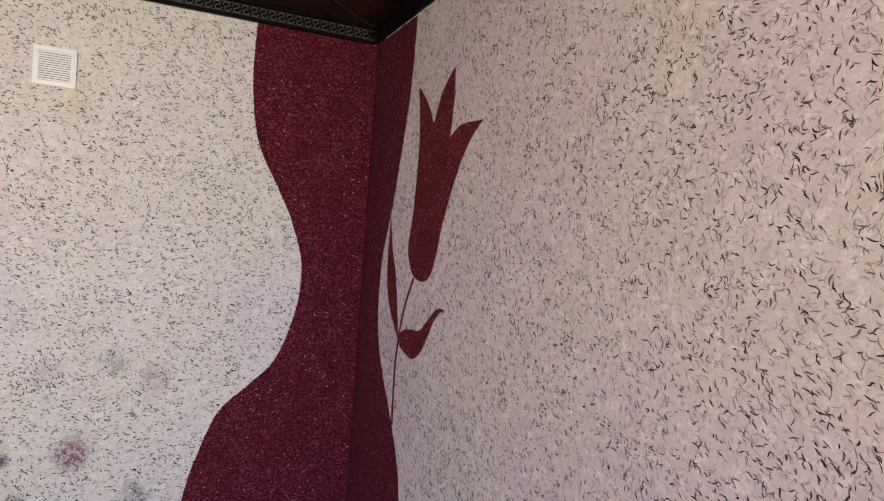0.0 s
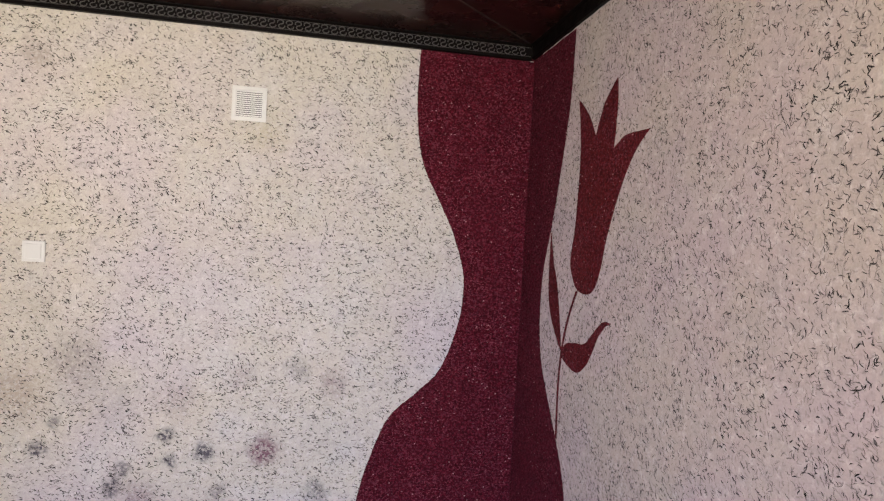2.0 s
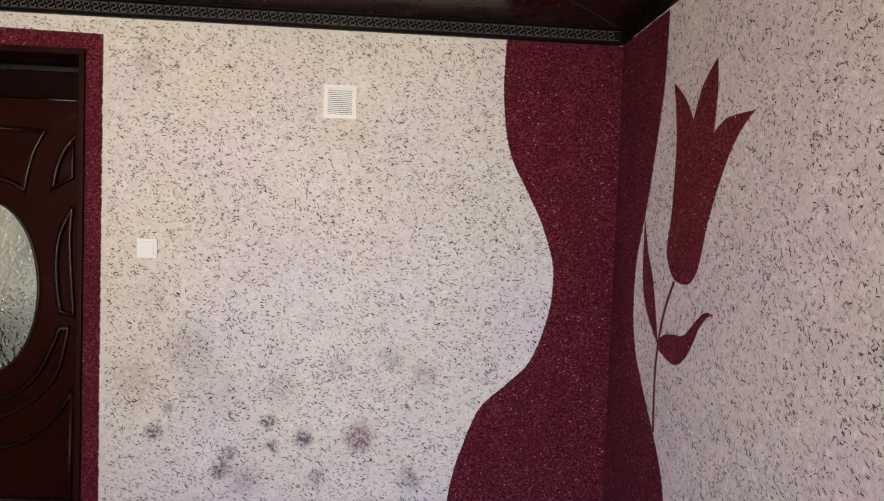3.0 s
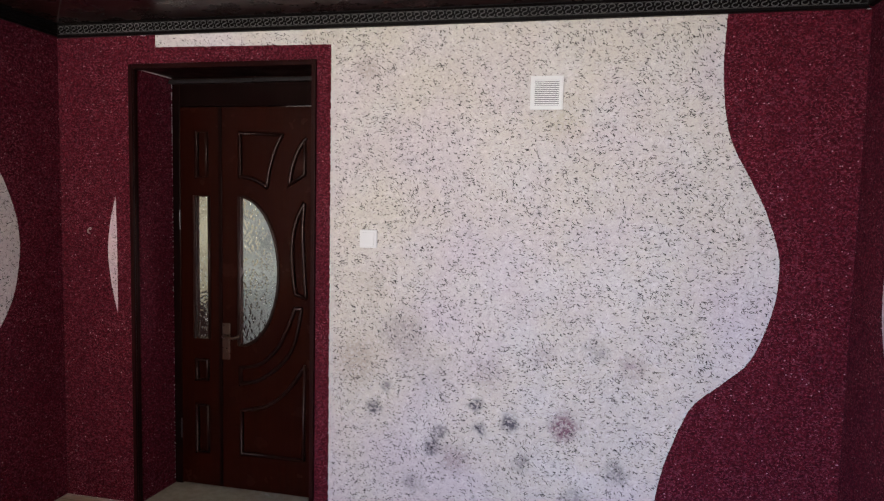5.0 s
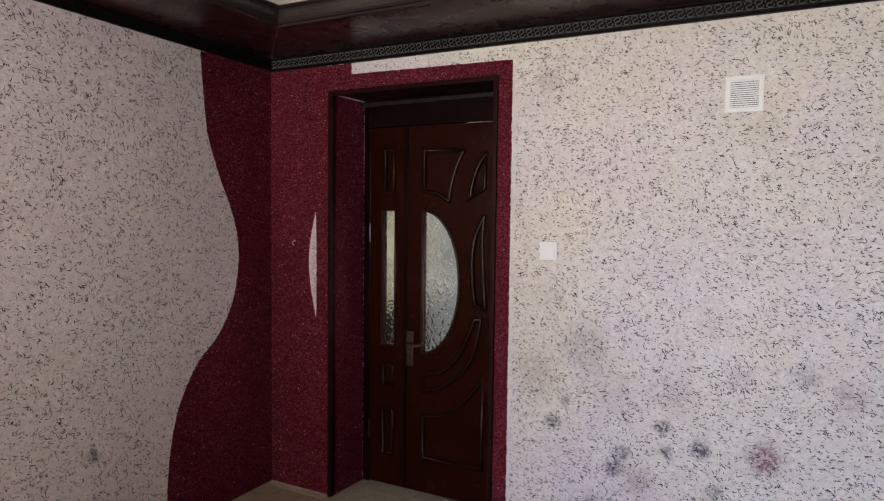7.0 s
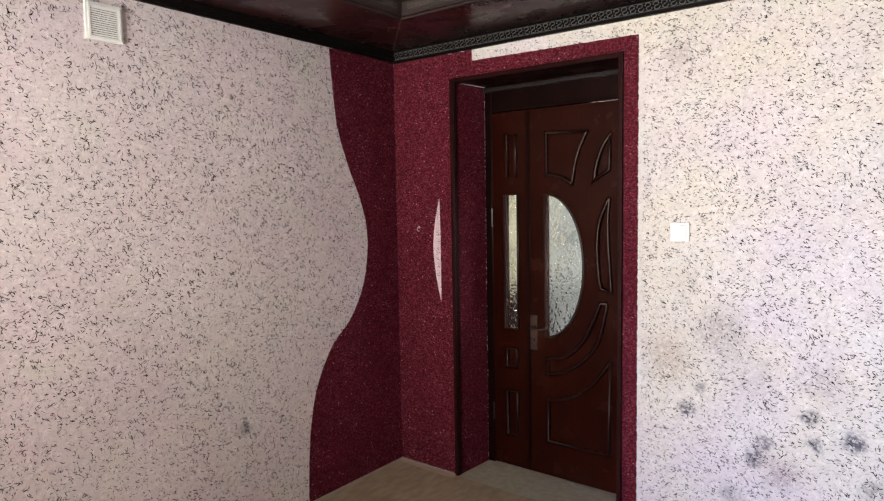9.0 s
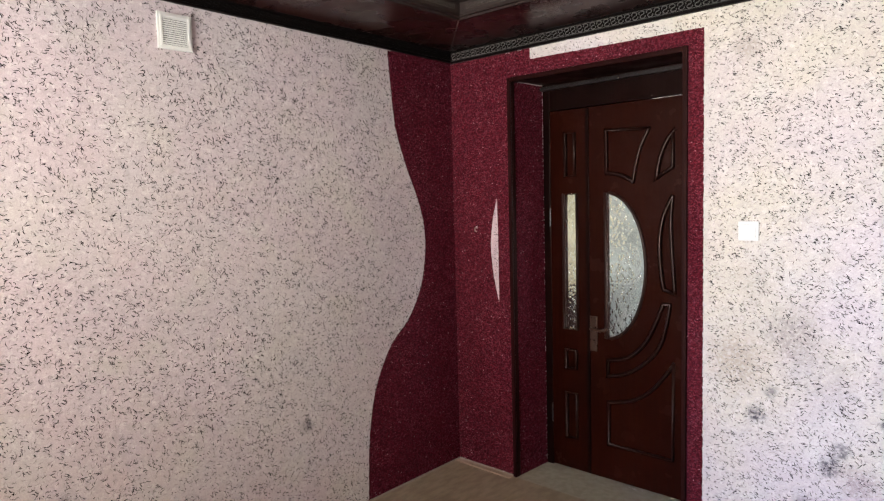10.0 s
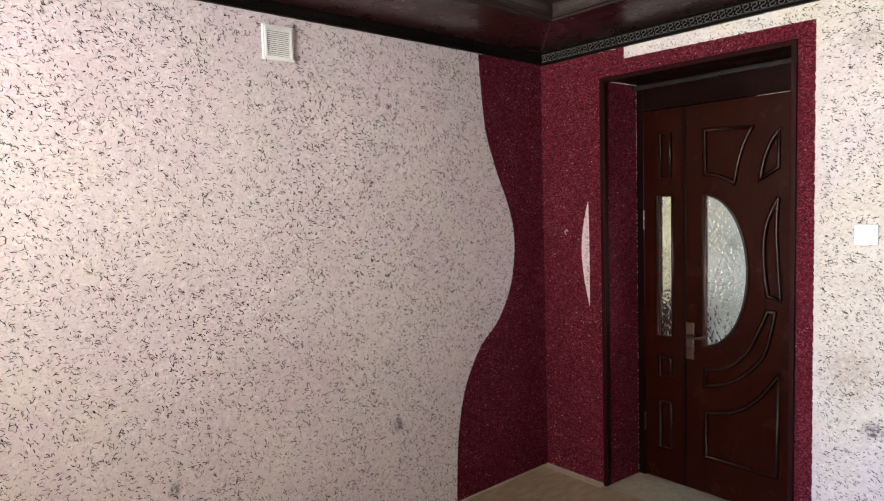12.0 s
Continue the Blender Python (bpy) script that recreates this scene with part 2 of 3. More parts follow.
M_SOFFIT = lacquer("cornice_lacquer", (0.017, 0.0058, 0.0050), (0.032, 0.0110, 0.0095), 0.27, (1, 1, 1), 0.0, 0.9, 0.24)
M_STRIP = plain("dark_cornice_strip", (0.0045, 0.0032, 0.0028), 0.5, 0, 0.3, 60, Specular_IOR_Level=0.06)
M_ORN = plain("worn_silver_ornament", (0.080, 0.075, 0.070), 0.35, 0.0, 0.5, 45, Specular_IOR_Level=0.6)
# The same ornament, its colour darkened for the shade on the west side.
M_ORN_SHADED = plain("shaded_ornament", (0.0048, 0.0036, 0.0032), 0.6, 0, 0.4, 45, Specular_IOR_Level=0.05)
M_ORN_BROWN = plain("bronzed_ornament", (0.070, 0.055, 0.044), 0.5, 0, 0.5, 45)
M_INNER = plain("bronzed_inner_frame", (0.018, 0.0115, 0.0095), 0.42, 0, 0.5, 70, 0.4, Specular_IOR_Level=0.3)
M_CEIL = plain("cream_ceiling", (0.74, 0.70, 0.60), 0.6, 0, 0.04, 6, 0.05)
M_PLASTIC = plain("white_plastic", (0.61, 0.605, 0.565), 0.35, 0, 0.03, 12, 0.03)
# Near-black colour standing in for the shade behind the vent slats.
M_SHADE = plain("grille_shade", (0.045, 0.042, 0.04), 0.7, 0, 0.2, 20)
M_PLASTER = plain("white_filler", (0.55, 0.50, 0.49), 0.85, 0, 0.15, 90, 0.5)
M_STEEL = plain("worn_steel", (0.13, 0.085, 0.065), 0.30, 1.0, 0.25, 120, 0.2)
M_BEAD = plain("floor_filler", (0.27, 0.225, 0.185), 0.8, 0, 0.4, 40)
M_RAIL = plain("grey_metal_rail", (0.018, 0.014, 0.013), 0.32, 0.3, 0.3, 40)
# Hall walls: bright and dark blotches painted in so the glass drops sparkle.
M_HALL = plain("hall_sparkle_mottle", (0.48, 0.50, 0.50), 0.8, 0, 0.9, 3.2, 0.1, contrast=2.6)
M_HALL_WARM = plain("hall_warm_sparkle_mottle", (0.42, 0.350, 0.235), 0.8, 0, 1.0, 5, 0.1, contrast=2.4)


def glass_material():
    """Cast glass, a little uneven between its drops."""
    n = Nodes("pebbled_glass")
    n.bump(n.noise(n.place(), 70, 3), 0.5, 0.004)
    return n.finish((0.93, 0.96, 0.96), 0.02, 0.0, Transmission_Weight=1.0, IOR=1.5)


def floor_material(name, a, b, boards):
    n = Nodes(name)
    p = n.place()
    tone = n.mix(n.ramp(n.noise(n.vec("MULTIPLY", p, boards), 26, 4), 0.3, 0.7), a, b)
    tone = n.mix(n.ramp(n.noise(n.vec("ADD", p, (9, 2, 0)), 5, 4), 0.5, 0.75, 0, 0.5), tone, tuple(c * 0.6 for c in a))
    tone = n.mix(n.ramp(n.noise(p, 45, 3), 0.62, 0.75, 0, 0.4), tone, (0.30, 0.27, 0.23))
    n.bump(n.noise(p, 80, 3), 0.3, 0.002)
    return n.finish(tone, 0.5)


M_GLASS = glass_material()
M_FLOOR = floor_material("laminate_floor", (0.22, 0.160, 0.108), (0.30, 0.225, 0.158), (1, 0.35, 1))
M_BORDER = floor_material("floor_border", (0.27, 0.185, 0.135), (0.34, 0.25, 0.185), (0.12, 1, 1))
M_SCREED = floor_material("worn_threshold_floor", (0.255, 0.220, 0.165), (0.325, 0.29, 0.23), (1, 1, 1))


M_WINE_T = wine_wallpaper("wine_wallpaper_tulip", 1, (0.070, 0.0056, 0.0072), (0.092, 0.0078, 0.0105))


# ---- mesh helpers ----
def mesh_ob(name, bm, material):
    data = bpy.data.meshes.new(name)
    bmesh.ops.recalc_face_normals(bm, faces=bm.faces)
    bm.to_mesh(data)
    bm.free()
    data.materials.append(material)
    return new(name, data)


def part(name, bm, material, parent, label=""):
    ob = mesh_ob(name, bm, material)
    ob.parent = parent
    return tagged(ob, label)


def empty(name, x=0, y=0, z=0):
    ob = new(name)
    ob.location = (x, y, z)
    ob.empty_display_size = 0.1
    return ob


def smooth(ob):
    for face in ob.data.polygons:
        face.use_smooth = True
    return ob


def box(bm, x0, x1, y0, y1, z0, z1, bevel=0.0):
    made = bmesh.ops.create_cube(bm, size=1.0)
    vs = made["verts"]
    for v in vs:
        v.co = Vector(((x0 + x1) / 2 + v.co.x * (x1 - x0), (y0 + y1) / 2 + v.co.y * (y1 - y0), (z0 + z1) / 2 + v.co.z * (z1 - z0)))
    if bevel:
        edges = {e for v in vs for e in v.link_edges}
        bmesh.ops.bevel(bm, geom=list(edges), offset=bevel, segments=2, affect="EDGES", profile=0.6)
    return bm


def boxes(*rows, bevel=0.0):
    bm = bmesh.new()
    for r in rows:
        box(bm, *r, bevel=bevel)
    return bm


def spline(pts, n=8):
    """Catmull-Rom through the points, ends included."""
    out = []
    for i in range(len(pts) - 1):
        p = [Vector(pts[max(0, min(len(pts) - 1, i + k))]) for k in (-1, 0, 1, 2)]
        for j in range(n):
            t = j / n
            out.append(tuple(0.5 * ((2 * p[1]) + (p[2] - p[0]) * t + (2 * p[0] - 5 * p[1] + 4 * p[2] - p[3]) * t * t
                                    + (3 * p[1] - p[0] - 3 * p[2] + p[3]) * t ** 3)))
    return out + [tuple(pts[-1])]


def rough_edge(pts, amount, step=0.012):
    """A closed outline cut into short pieces whose corners wander a little, like a hand-cut edge."""
    out = []
    for (ax, az), (bx, bz) in zip(pts, pts[1:] + pts[:1]):
        gap = math.hypot(bx - ax, bz - az)
        if gap < 1e-5:
            continue
        k = max(1, round(gap / step))
        for i in range(k):
            t = i / k
            x, z = ax + (bx - ax) * t, az + (bz - az) * t
            d = amount * noise.noise((x * 60, z * 60, 1.7)) + amount * 0.5 * noise.noise((x * 150, z * 150, 5.2))
            out.append((x + d * (bz - az) / gap, z - d * (bx - ax) / gap))
    return out


def plate(outline, holes, lift, thick):
    """A flat plate with holes: outline in (u, v); lift(u, v, h) places a point at height h, 0 to thick."""
    bm = bmesh.new()
    for loop in [outline, *holes]:
        vs = [bm.verts.new((u, v, 0)) for u, v in loop]
        for a, b in zip(vs, vs[1:] + vs[:1]):
            bm.edges.new((a, b))
    bmesh.ops.triangle_fill(bm, use_beauty=True, use_dissolve=False, edges=bm.edges[:])
    made = bmesh.ops.extrude_face_region(bm, geom=bm.faces[:])
    for v in made["geom"]:
        if isinstance(v, bmesh.types.BMVert):
            v.co.z = thick
    for v in bm.verts:
        v.co = Vector(lift(*v.co))
    return bm


def north(base):
    return lambda u, v, h: (u, base - h, v)


def west(base):
    return lambda u, v, h: (base + h, u, v)


def east(base):
    return lambda u, v, h: (base - h, u, v)


def sweep(bm, pts, radius, sides=6, closed=False, flat=1.0):
    """A tube along 3D points; flat squeezes it along y."""
    rings = []
    n = len(pts)
    for i, p in enumerate(pts):
        a = Vector(pts[(i - 1) % n] if closed or i else p)
        b = Vector(pts[(i + 1) % n] if closed or i < n - 1 else p)
        way = (b - a).normalized()
        side = way.cross(Vector((0, 1, 0)))
        side = side.normalized() if side.length > 1e-4 else Vector((1, 0, 0))
        up = side.cross(way).normalized()
        ring = []
        for k in range(sides):
            w = 2 * math.pi * k / sides
            off = side * math.cos(w) * radius + up * math.sin(w) * radius
            off.y *= flat
            ring.append(bm.verts.new(Vector(p) + off))
        rings.append(ring)
    for i in range(n if closed else n - 1):
        r, s = rings[i], rings[(i + 1) % n]
        for k in range(sides):
            bm.faces.new((r[k], r[(k + 1) % sides], s[(k + 1) % sides], s[k]))
    if not closed:
        bm.faces.new(rings[0])
        bm.faces.new(rings[-1][::-1])
    return bm


def structure(ob, label, category):
    return tagged(ob, label, category, kind="structure")


# ---- the large structure ----
OX0, OX1, OZ = 0.445, 1.440, 2.300       # door opening
wall_north = structure(mesh_ob("wall_north", boxes(
    (-0.25, OX0, 0, 0.40, -0.05, 2.75), (OX1, WX + 0.25, 0, 0.40, -0.05, 2.75), (OX0, OX1, 0, 0.40, OZ, 2.75)), M_PALE_N),
    "pale liquid-wallpaper wall with dark threads and damp stains", "wall")
wall_west = structure(mesh_ob("wall_west", boxes((-0.25, 0, SY - 0.25, 0, -0.05, 2.75)), M_PALE_W),
                      "pale pinkish liquid-wallpaper wall flecked with dark threads", "wall")
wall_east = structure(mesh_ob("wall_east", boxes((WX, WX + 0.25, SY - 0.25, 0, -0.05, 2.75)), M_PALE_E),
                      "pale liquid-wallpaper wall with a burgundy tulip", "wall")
SX0, SX1, SZ0, SZ1 = 0.60, 2.60, 0.80, 2.25
wall_south = structure(mesh_ob("wall_south", boxes(
    (0, SX0, SY - 0.25, SY, -0.05, 2.75), (SX1, WX, SY - 0.25, SY, -0.05, 2.75),
    (SX0, SX1, SY - 0.25, SY, SZ1, 2.75), (SX0, SX1, SY - 0.25, SY, -0.05, SZ0)), M_PALE_N),
    "pale liquid-wallpaper wall with the room's window", "wall")
floor_ob = structure(mesh_ob("floor", boxes((0, WX, SY, -0.012, -0.06, 0)), M_FLOOR), "worn beige laminate floor", "floor")
structure(mesh_ob("floor_border", boxes((0.0, OX0 - 0.016, -0.050, -0.012, -0.01, 0.004), bevel=0.001), M_BORDER), "narrow paler floor strip along the wall", "trim")
structure(mesh_ob("threshold", boxes((OX0, OX1, -0.012, 0.40, -0.06, -0.002)), M_SCREED), "grey-beige worn floor in the doorway", "floor")
structure(mesh_ob("ground", boxes((-60, 60, -65, SY - 0.25, -0.4, -0.3)), M_SCREED), "bare pale ground outside the window", "ground")

# window behind the camera
window_1 = structure(empty("window_1", (SX0 + SX1) / 2, SY, SZ0), "white framed window with two casements", "window")


def under(ob, parent):
    ob.parent = parent
    ob.matrix_parent_inverse = Matrix.Translation(parent.location).inverted()
    return ob


mid = (SX0 + SX1) / 2
under(mesh_ob("window_frame", boxes((SX0, SX1, SY - 0.16, SY - 0.10, SZ0, SZ0 + 0.07), (SX0, SX1, SY - 0.16, SY - 0.10, SZ1 - 0.07, SZ1),
      (SX0, SX0 + 0.07, SY - 0.16, SY - 0.10, SZ0 + 0.07, SZ1 - 0.07), (SX1 - 0.07, SX1, SY - 0.16, SY - 0.10, SZ0 + 0.07, SZ1 - 0.07),
      (mid - 0.05, mid + 0.05, SY - 0.16, SY - 0.10, SZ0 + 0.07, SZ1 - 0.07)), M_PLASTIC), window_1)
under(mesh_ob("window_sill", boxes((SX0 - 0.05, SX1 + 0.05, SY - 0.10, SY + 0.05, SZ0 - 0.03, SZ0 + 0.003), bevel=0.006), M_PLASTIC), window_1)
M_CLEAR = Nodes("clear_glass").finish((1, 1, 1), 0.0, 0.0, Transmission_Weight=1.0, IOR=1.45)
for a, b in ((SX0 + 0.07, mid - 0.05), (mid + 0.05, SX1 - 0.07)):
    pane = under(mesh_ob("pane", boxes((a, b, SY - 0.135, SY - 0.130, SZ0 + 0.07, SZ1 - 0.07)), M_CLEAR), window_1)
    pane.visible_shadow = False

# ---- ceiling, cornice and inner frame ----
structure(mesh_ob("ceiling", boxes((0, WX, SY, 0, CEIL, CEIL + 0.12)), M_CEIL), "cream ceiling panel inside a dark frame", "ceiling")


def lip_share(y):
    """How tall the lip of the side walls is at y, against the north wall's; it thins away from the corner."""
    return 0.90 + 0.10 * y


def ring_side(bm, side, profile, thin=False):
    """One mitred side of a profile (distance from the wall, height) run round the room."""
    x0, x1, y0, y1 = 0.0, WX, SY, 0.0
    ends = {"north": lambda d: ((x0 + d, y1 - d), (x1 - d, y1 - d)), "south": lambda d: ((x1 - d, y0 + d), (x0 + d, y0 + d)),
            "west": lambda d: ((x0 + d, y0 + d), (x0 + d, y1 - d)), "east": lambda d: ((x1 - d, y1 - d), (x1 - d, y0 + d))}[side]
    rows = []
    for d, z in profile:
        (ax, ay), (bx, by) = ends(d)
        za, zb = [SOFFIT - (SOFFIT - z) * lip_share(y) for y in (ay, by)] if thin else (z, z)
        rows.append((bm.verts.new((ax, ay, za)), bm.verts.new((bx, by, zb))))
    for (a, b), (c, e) in zip(rows, rows[1:] + rows[:1]):
        bm.faces.new((a, b, e, c))
    return bm


LIP = [(0.0, 2.452), (0.020, 2.452), (0.024, 2.456), (0.024, 2.464), (0.020, 2.467), (0.020, 2.512), (0.026, 2.515), (0.032, 2.518), (0.034, SOFFIT), (0.0, SOFFIT)]
PANEL = [(0.034, SOFFIT), (0.512, SOFFIT), (0.512, CEIL), (0.034, CEIL)]
INNER = [(0.512, SOFFIT - 0.004), (0.520, SOFFIT - 0.010), (0.532, SOFFIT - 0.010), (0.538, SOFFIT - 0.002), (0.552, SOFFIT),
         (0.560, SOFFIT + 0.010), (0.566, CEIL - 0.012), (0.590, CEIL - 0.006), (0.590, CEIL), (0.512, CEIL)]
cornices = {}
for side in ("north", "west", "east", "south"):
    c = structure(empty("cornice_" + side), "dark lacquered ceiling cornice with a scrolled silver strip", "cornice")
    part("moulding", ring_side(bmesh.new(), side, LIP, side in ("west", "east")), M_STRIP, c, "black moulding against the wallpaper")
    part("soffit", ring_side(bmesh.new(), side, PANEL), M_SOFFIT, c, "glossy dark brown panel")
    part("inner_frame", ring_side(bmesh.new(), side, INNER), M_INNER, c, "dark stepped frame round the ceiling")
    cornices[side] = c

for side, rim_mat in (("north", M_ORN), ("west", M_ORN_SHADED)):
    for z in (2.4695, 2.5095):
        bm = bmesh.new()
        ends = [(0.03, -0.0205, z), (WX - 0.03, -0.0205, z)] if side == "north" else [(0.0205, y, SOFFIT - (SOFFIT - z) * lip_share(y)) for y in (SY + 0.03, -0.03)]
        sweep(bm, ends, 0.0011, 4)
        part("strip_rim", bm, rim_mat, cornices[side])

M_SEAM = plain("mitre_seam", (0.045, 0.032, 0.027), 0.4, 0, 0.4, 50)
for cx, cy, sx, sy, side in ((0, 0, 1, -1, "west"), (WX, 0, -1, -1, "east")):
    bm = bmesh.new()
    sweep(bm, [(cx + sx * d, cy + sy * d, SOFFIT - 0.0005) for d in (0.05, 0.2, 0.35, 0.505)], 0.0034, 5)
    part("mitre_seam", bm, M_SEAM, cornices[side], "paler seam across the panel")


def scroll_mesh(material):
    """One link of the strip: a tightly curled S, in the x-z plane."""
    pts = [(-0.0030 + 0.0130 * math.cos(radians(a)), 0, 0.0082 + 0.0090 * math.sin(radians(a))) for a in range(212, -61, -26)]
    pts += [(0.0030 + 0.0130 * math.cos(radians(a)), 0, -0.0082 + 0.0090 * math.sin(radians(a))) for a in range(119, 392, 26)]
    bm = sweep(bmesh.new(), pts, 0.0021, 4)
    data = bpy.data.meshes.new("scroll")
    bm.to_mesh(data)
    bm.free()
    data.materials.append(material)
    return data


SCROLL = scroll_mesh(M_ORN)
SCROLL_SHADED = scroll_mesh(M_ORN_SHADED)
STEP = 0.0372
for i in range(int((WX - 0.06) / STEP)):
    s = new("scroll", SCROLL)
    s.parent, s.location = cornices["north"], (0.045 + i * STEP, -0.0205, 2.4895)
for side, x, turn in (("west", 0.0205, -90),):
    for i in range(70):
        s = new("scroll", SCROLL_SHADED)
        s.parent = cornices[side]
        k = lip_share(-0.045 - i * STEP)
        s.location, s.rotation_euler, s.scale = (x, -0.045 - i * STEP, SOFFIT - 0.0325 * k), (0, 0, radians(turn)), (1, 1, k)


def inner_scrolls(side):
    """The small scrolls of the inner frame, joined."""
    src = [v.co.copy() for v in SCROLL.vertices]
    polys = [tuple(p.vertices) for p in SCROLL.polygons]
    verts, faces = [], []
    for i in range(110):
        a = 0.61 + i * 0.0235
        for v in src:
            w = v * 0.62
            at = (a + w.x, -0.5645 + w.y, SOFFIT + 0.034 + w.z) if side == "north" else (0.5645 - w.y, -a - w.x, SOFFIT + 0.034 + w.z)
            verts.append(at)
        faces += [tuple(k + i * len(src) for k in p) for p in polys]
    data = bpy.data.meshes.new("scrollwork")
    data.from_pydata(verts, [], faces)
    data.materials.append(M_ORN_BROWN)
    ob = new("scrollwork", data)
    ob.parent = cornices[side]
    tagged(ob, "fine bronzed scrollwork on the inner frame", kind="stuff")


inner_scrolls("north")
inner_scrolls("west")

# ---- burgundy wallpaper on the three walls ----
WAVE_W = [(-0.520, 2.47), (-0.506, 2.28), (-0.474, 2.035), (-0.395, 1.818), (-0.320, 1.657), (-0.270, 1.492), (-0.267, 1.325),
          (-0.313, 1.13), (-0.418, 0.962), (-0.557, 0.839), (-0.663, 0.669), (-0.720, 0.493), (-0.751, 0.28), (-0.765, 0.0)]
WAVE_N = [(3.262, 2.47), (3.258, 2.205), (3.296, 1.955), (3.395, 1.757), (3.466, 1.607), (3.516, 1.428), (3.501, 1.221),
          (3.427, 1.012), (3.327, 0.905), (3.202, 0.786), (3.131, 0.615), (3.085, 0.457), (3.062, 0.28), (3.05, 0.0)]
WAVE_E = [(-0.490, 2.47), (-0.477, 2.18), (-0.415, 1.912), (-0.350, 1.692), (-0.282, 1.506), (-0.267, 1.316), (-0.311, 1.135),
          (-0.410, 0.997), (-0.531, 0.855), (-0.607, 0.754), (-0.655, 0.640), (-0.715, 0.40), (-0.745, 0.2), (-0.755, 0.0)]
THK = 0.003


def sheet(name, outline, lift, material, parent, label, amount=0.0022, thick=THK, holes=()):
    return part(name, plate(rough_edge(outline, amount), [rough_edge(h, amount) for h in holes], lift, thick), material, parent, label)


BURG = "burgundy glittering liquid wallpaper"
sheet("burgundy_wave", spline(WAVE_W) + [(0.0, 0.0), (0.0, 2.47)], west(0), M_WINE_S, wall_west, BURG)
sheet("burgundy_wave", spline(WAVE_N) + [(WX, 0.0), (WX, 2.47)], north(0), M_WINE_N, wall_north, BURG)
sheet("burgundy_wave", spline(WAVE_E) + [(0.0, 0.0), (0.0, 2.47)], east(WX), M_WINE_S, wall_east, BURG)
sheet("burgundy_surround", [(0.0, 0.0), (OX0, 0.0), (OX0, OZ), (OX1, OZ), (OX1, 0.0), (1.524, 0.0), (1.520, 2.380), (0.580, 2.393), (0.577, 2.47), (0.0, 2.47)],
      north(0), M_WINE_N, wall_north, BURG, 0.0016)
sliver = spline([(0.336, 1.637), (0.303, 1.50), (0.288, 1.36), (0.303, 1.20), (0.339, 1.033)]) + spline([(0.340, 1.05), (0.341, 1.36), (0.338, 1.60)])[1:]
sheet("pale_sliver", sliver, north(-THK), M_PALE_PINK, wall_north, "pale crescent left in the burgundy", 0.0015, 0.002)
# the returns of the opening
bm = boxes((OX0 - 0.01, OX0 + 0.003, 0.01, 0.289, 0, OZ))
for v in bm.verts:
    if v.co.x > OX0:
        v.co.x += 0.075 * (v.co.y - 0.01)
part("burgundy_reveal", bm, M_WINE_S, wall_north, BURG)
part("burgundy_reveal", boxes((OX1 - 0.003, OX1, 0.03, 0.288, 0, OZ)), M_WINE_S, wall_north, BURG)
part("dark_reveal", boxes((OX0, OX1, 0.03, 0.288, OZ - 0.003, OZ)), M_EDGE, wall_north, "dark boarded head of the opening")

# ---- dark threads pressed into the pale wallpaper ----
def soft_field(rng, u, v, size, waves=9):
    """A smooth random field of about unit spread, its lumps about `size` metres wide."""
    out = np.zeros_like(u)
    for _ in range(waves):
        a, k, ph = rng.uniform(0, 6.283), 6.283 / size * rng.uniform(0.5, 1.6), rng.uniform(0, 6.283)
        out += np.sin(k * (u * math.cos(a) + v * math.sin(a)) + ph)
    return out * math.sqrt(2 / waves)


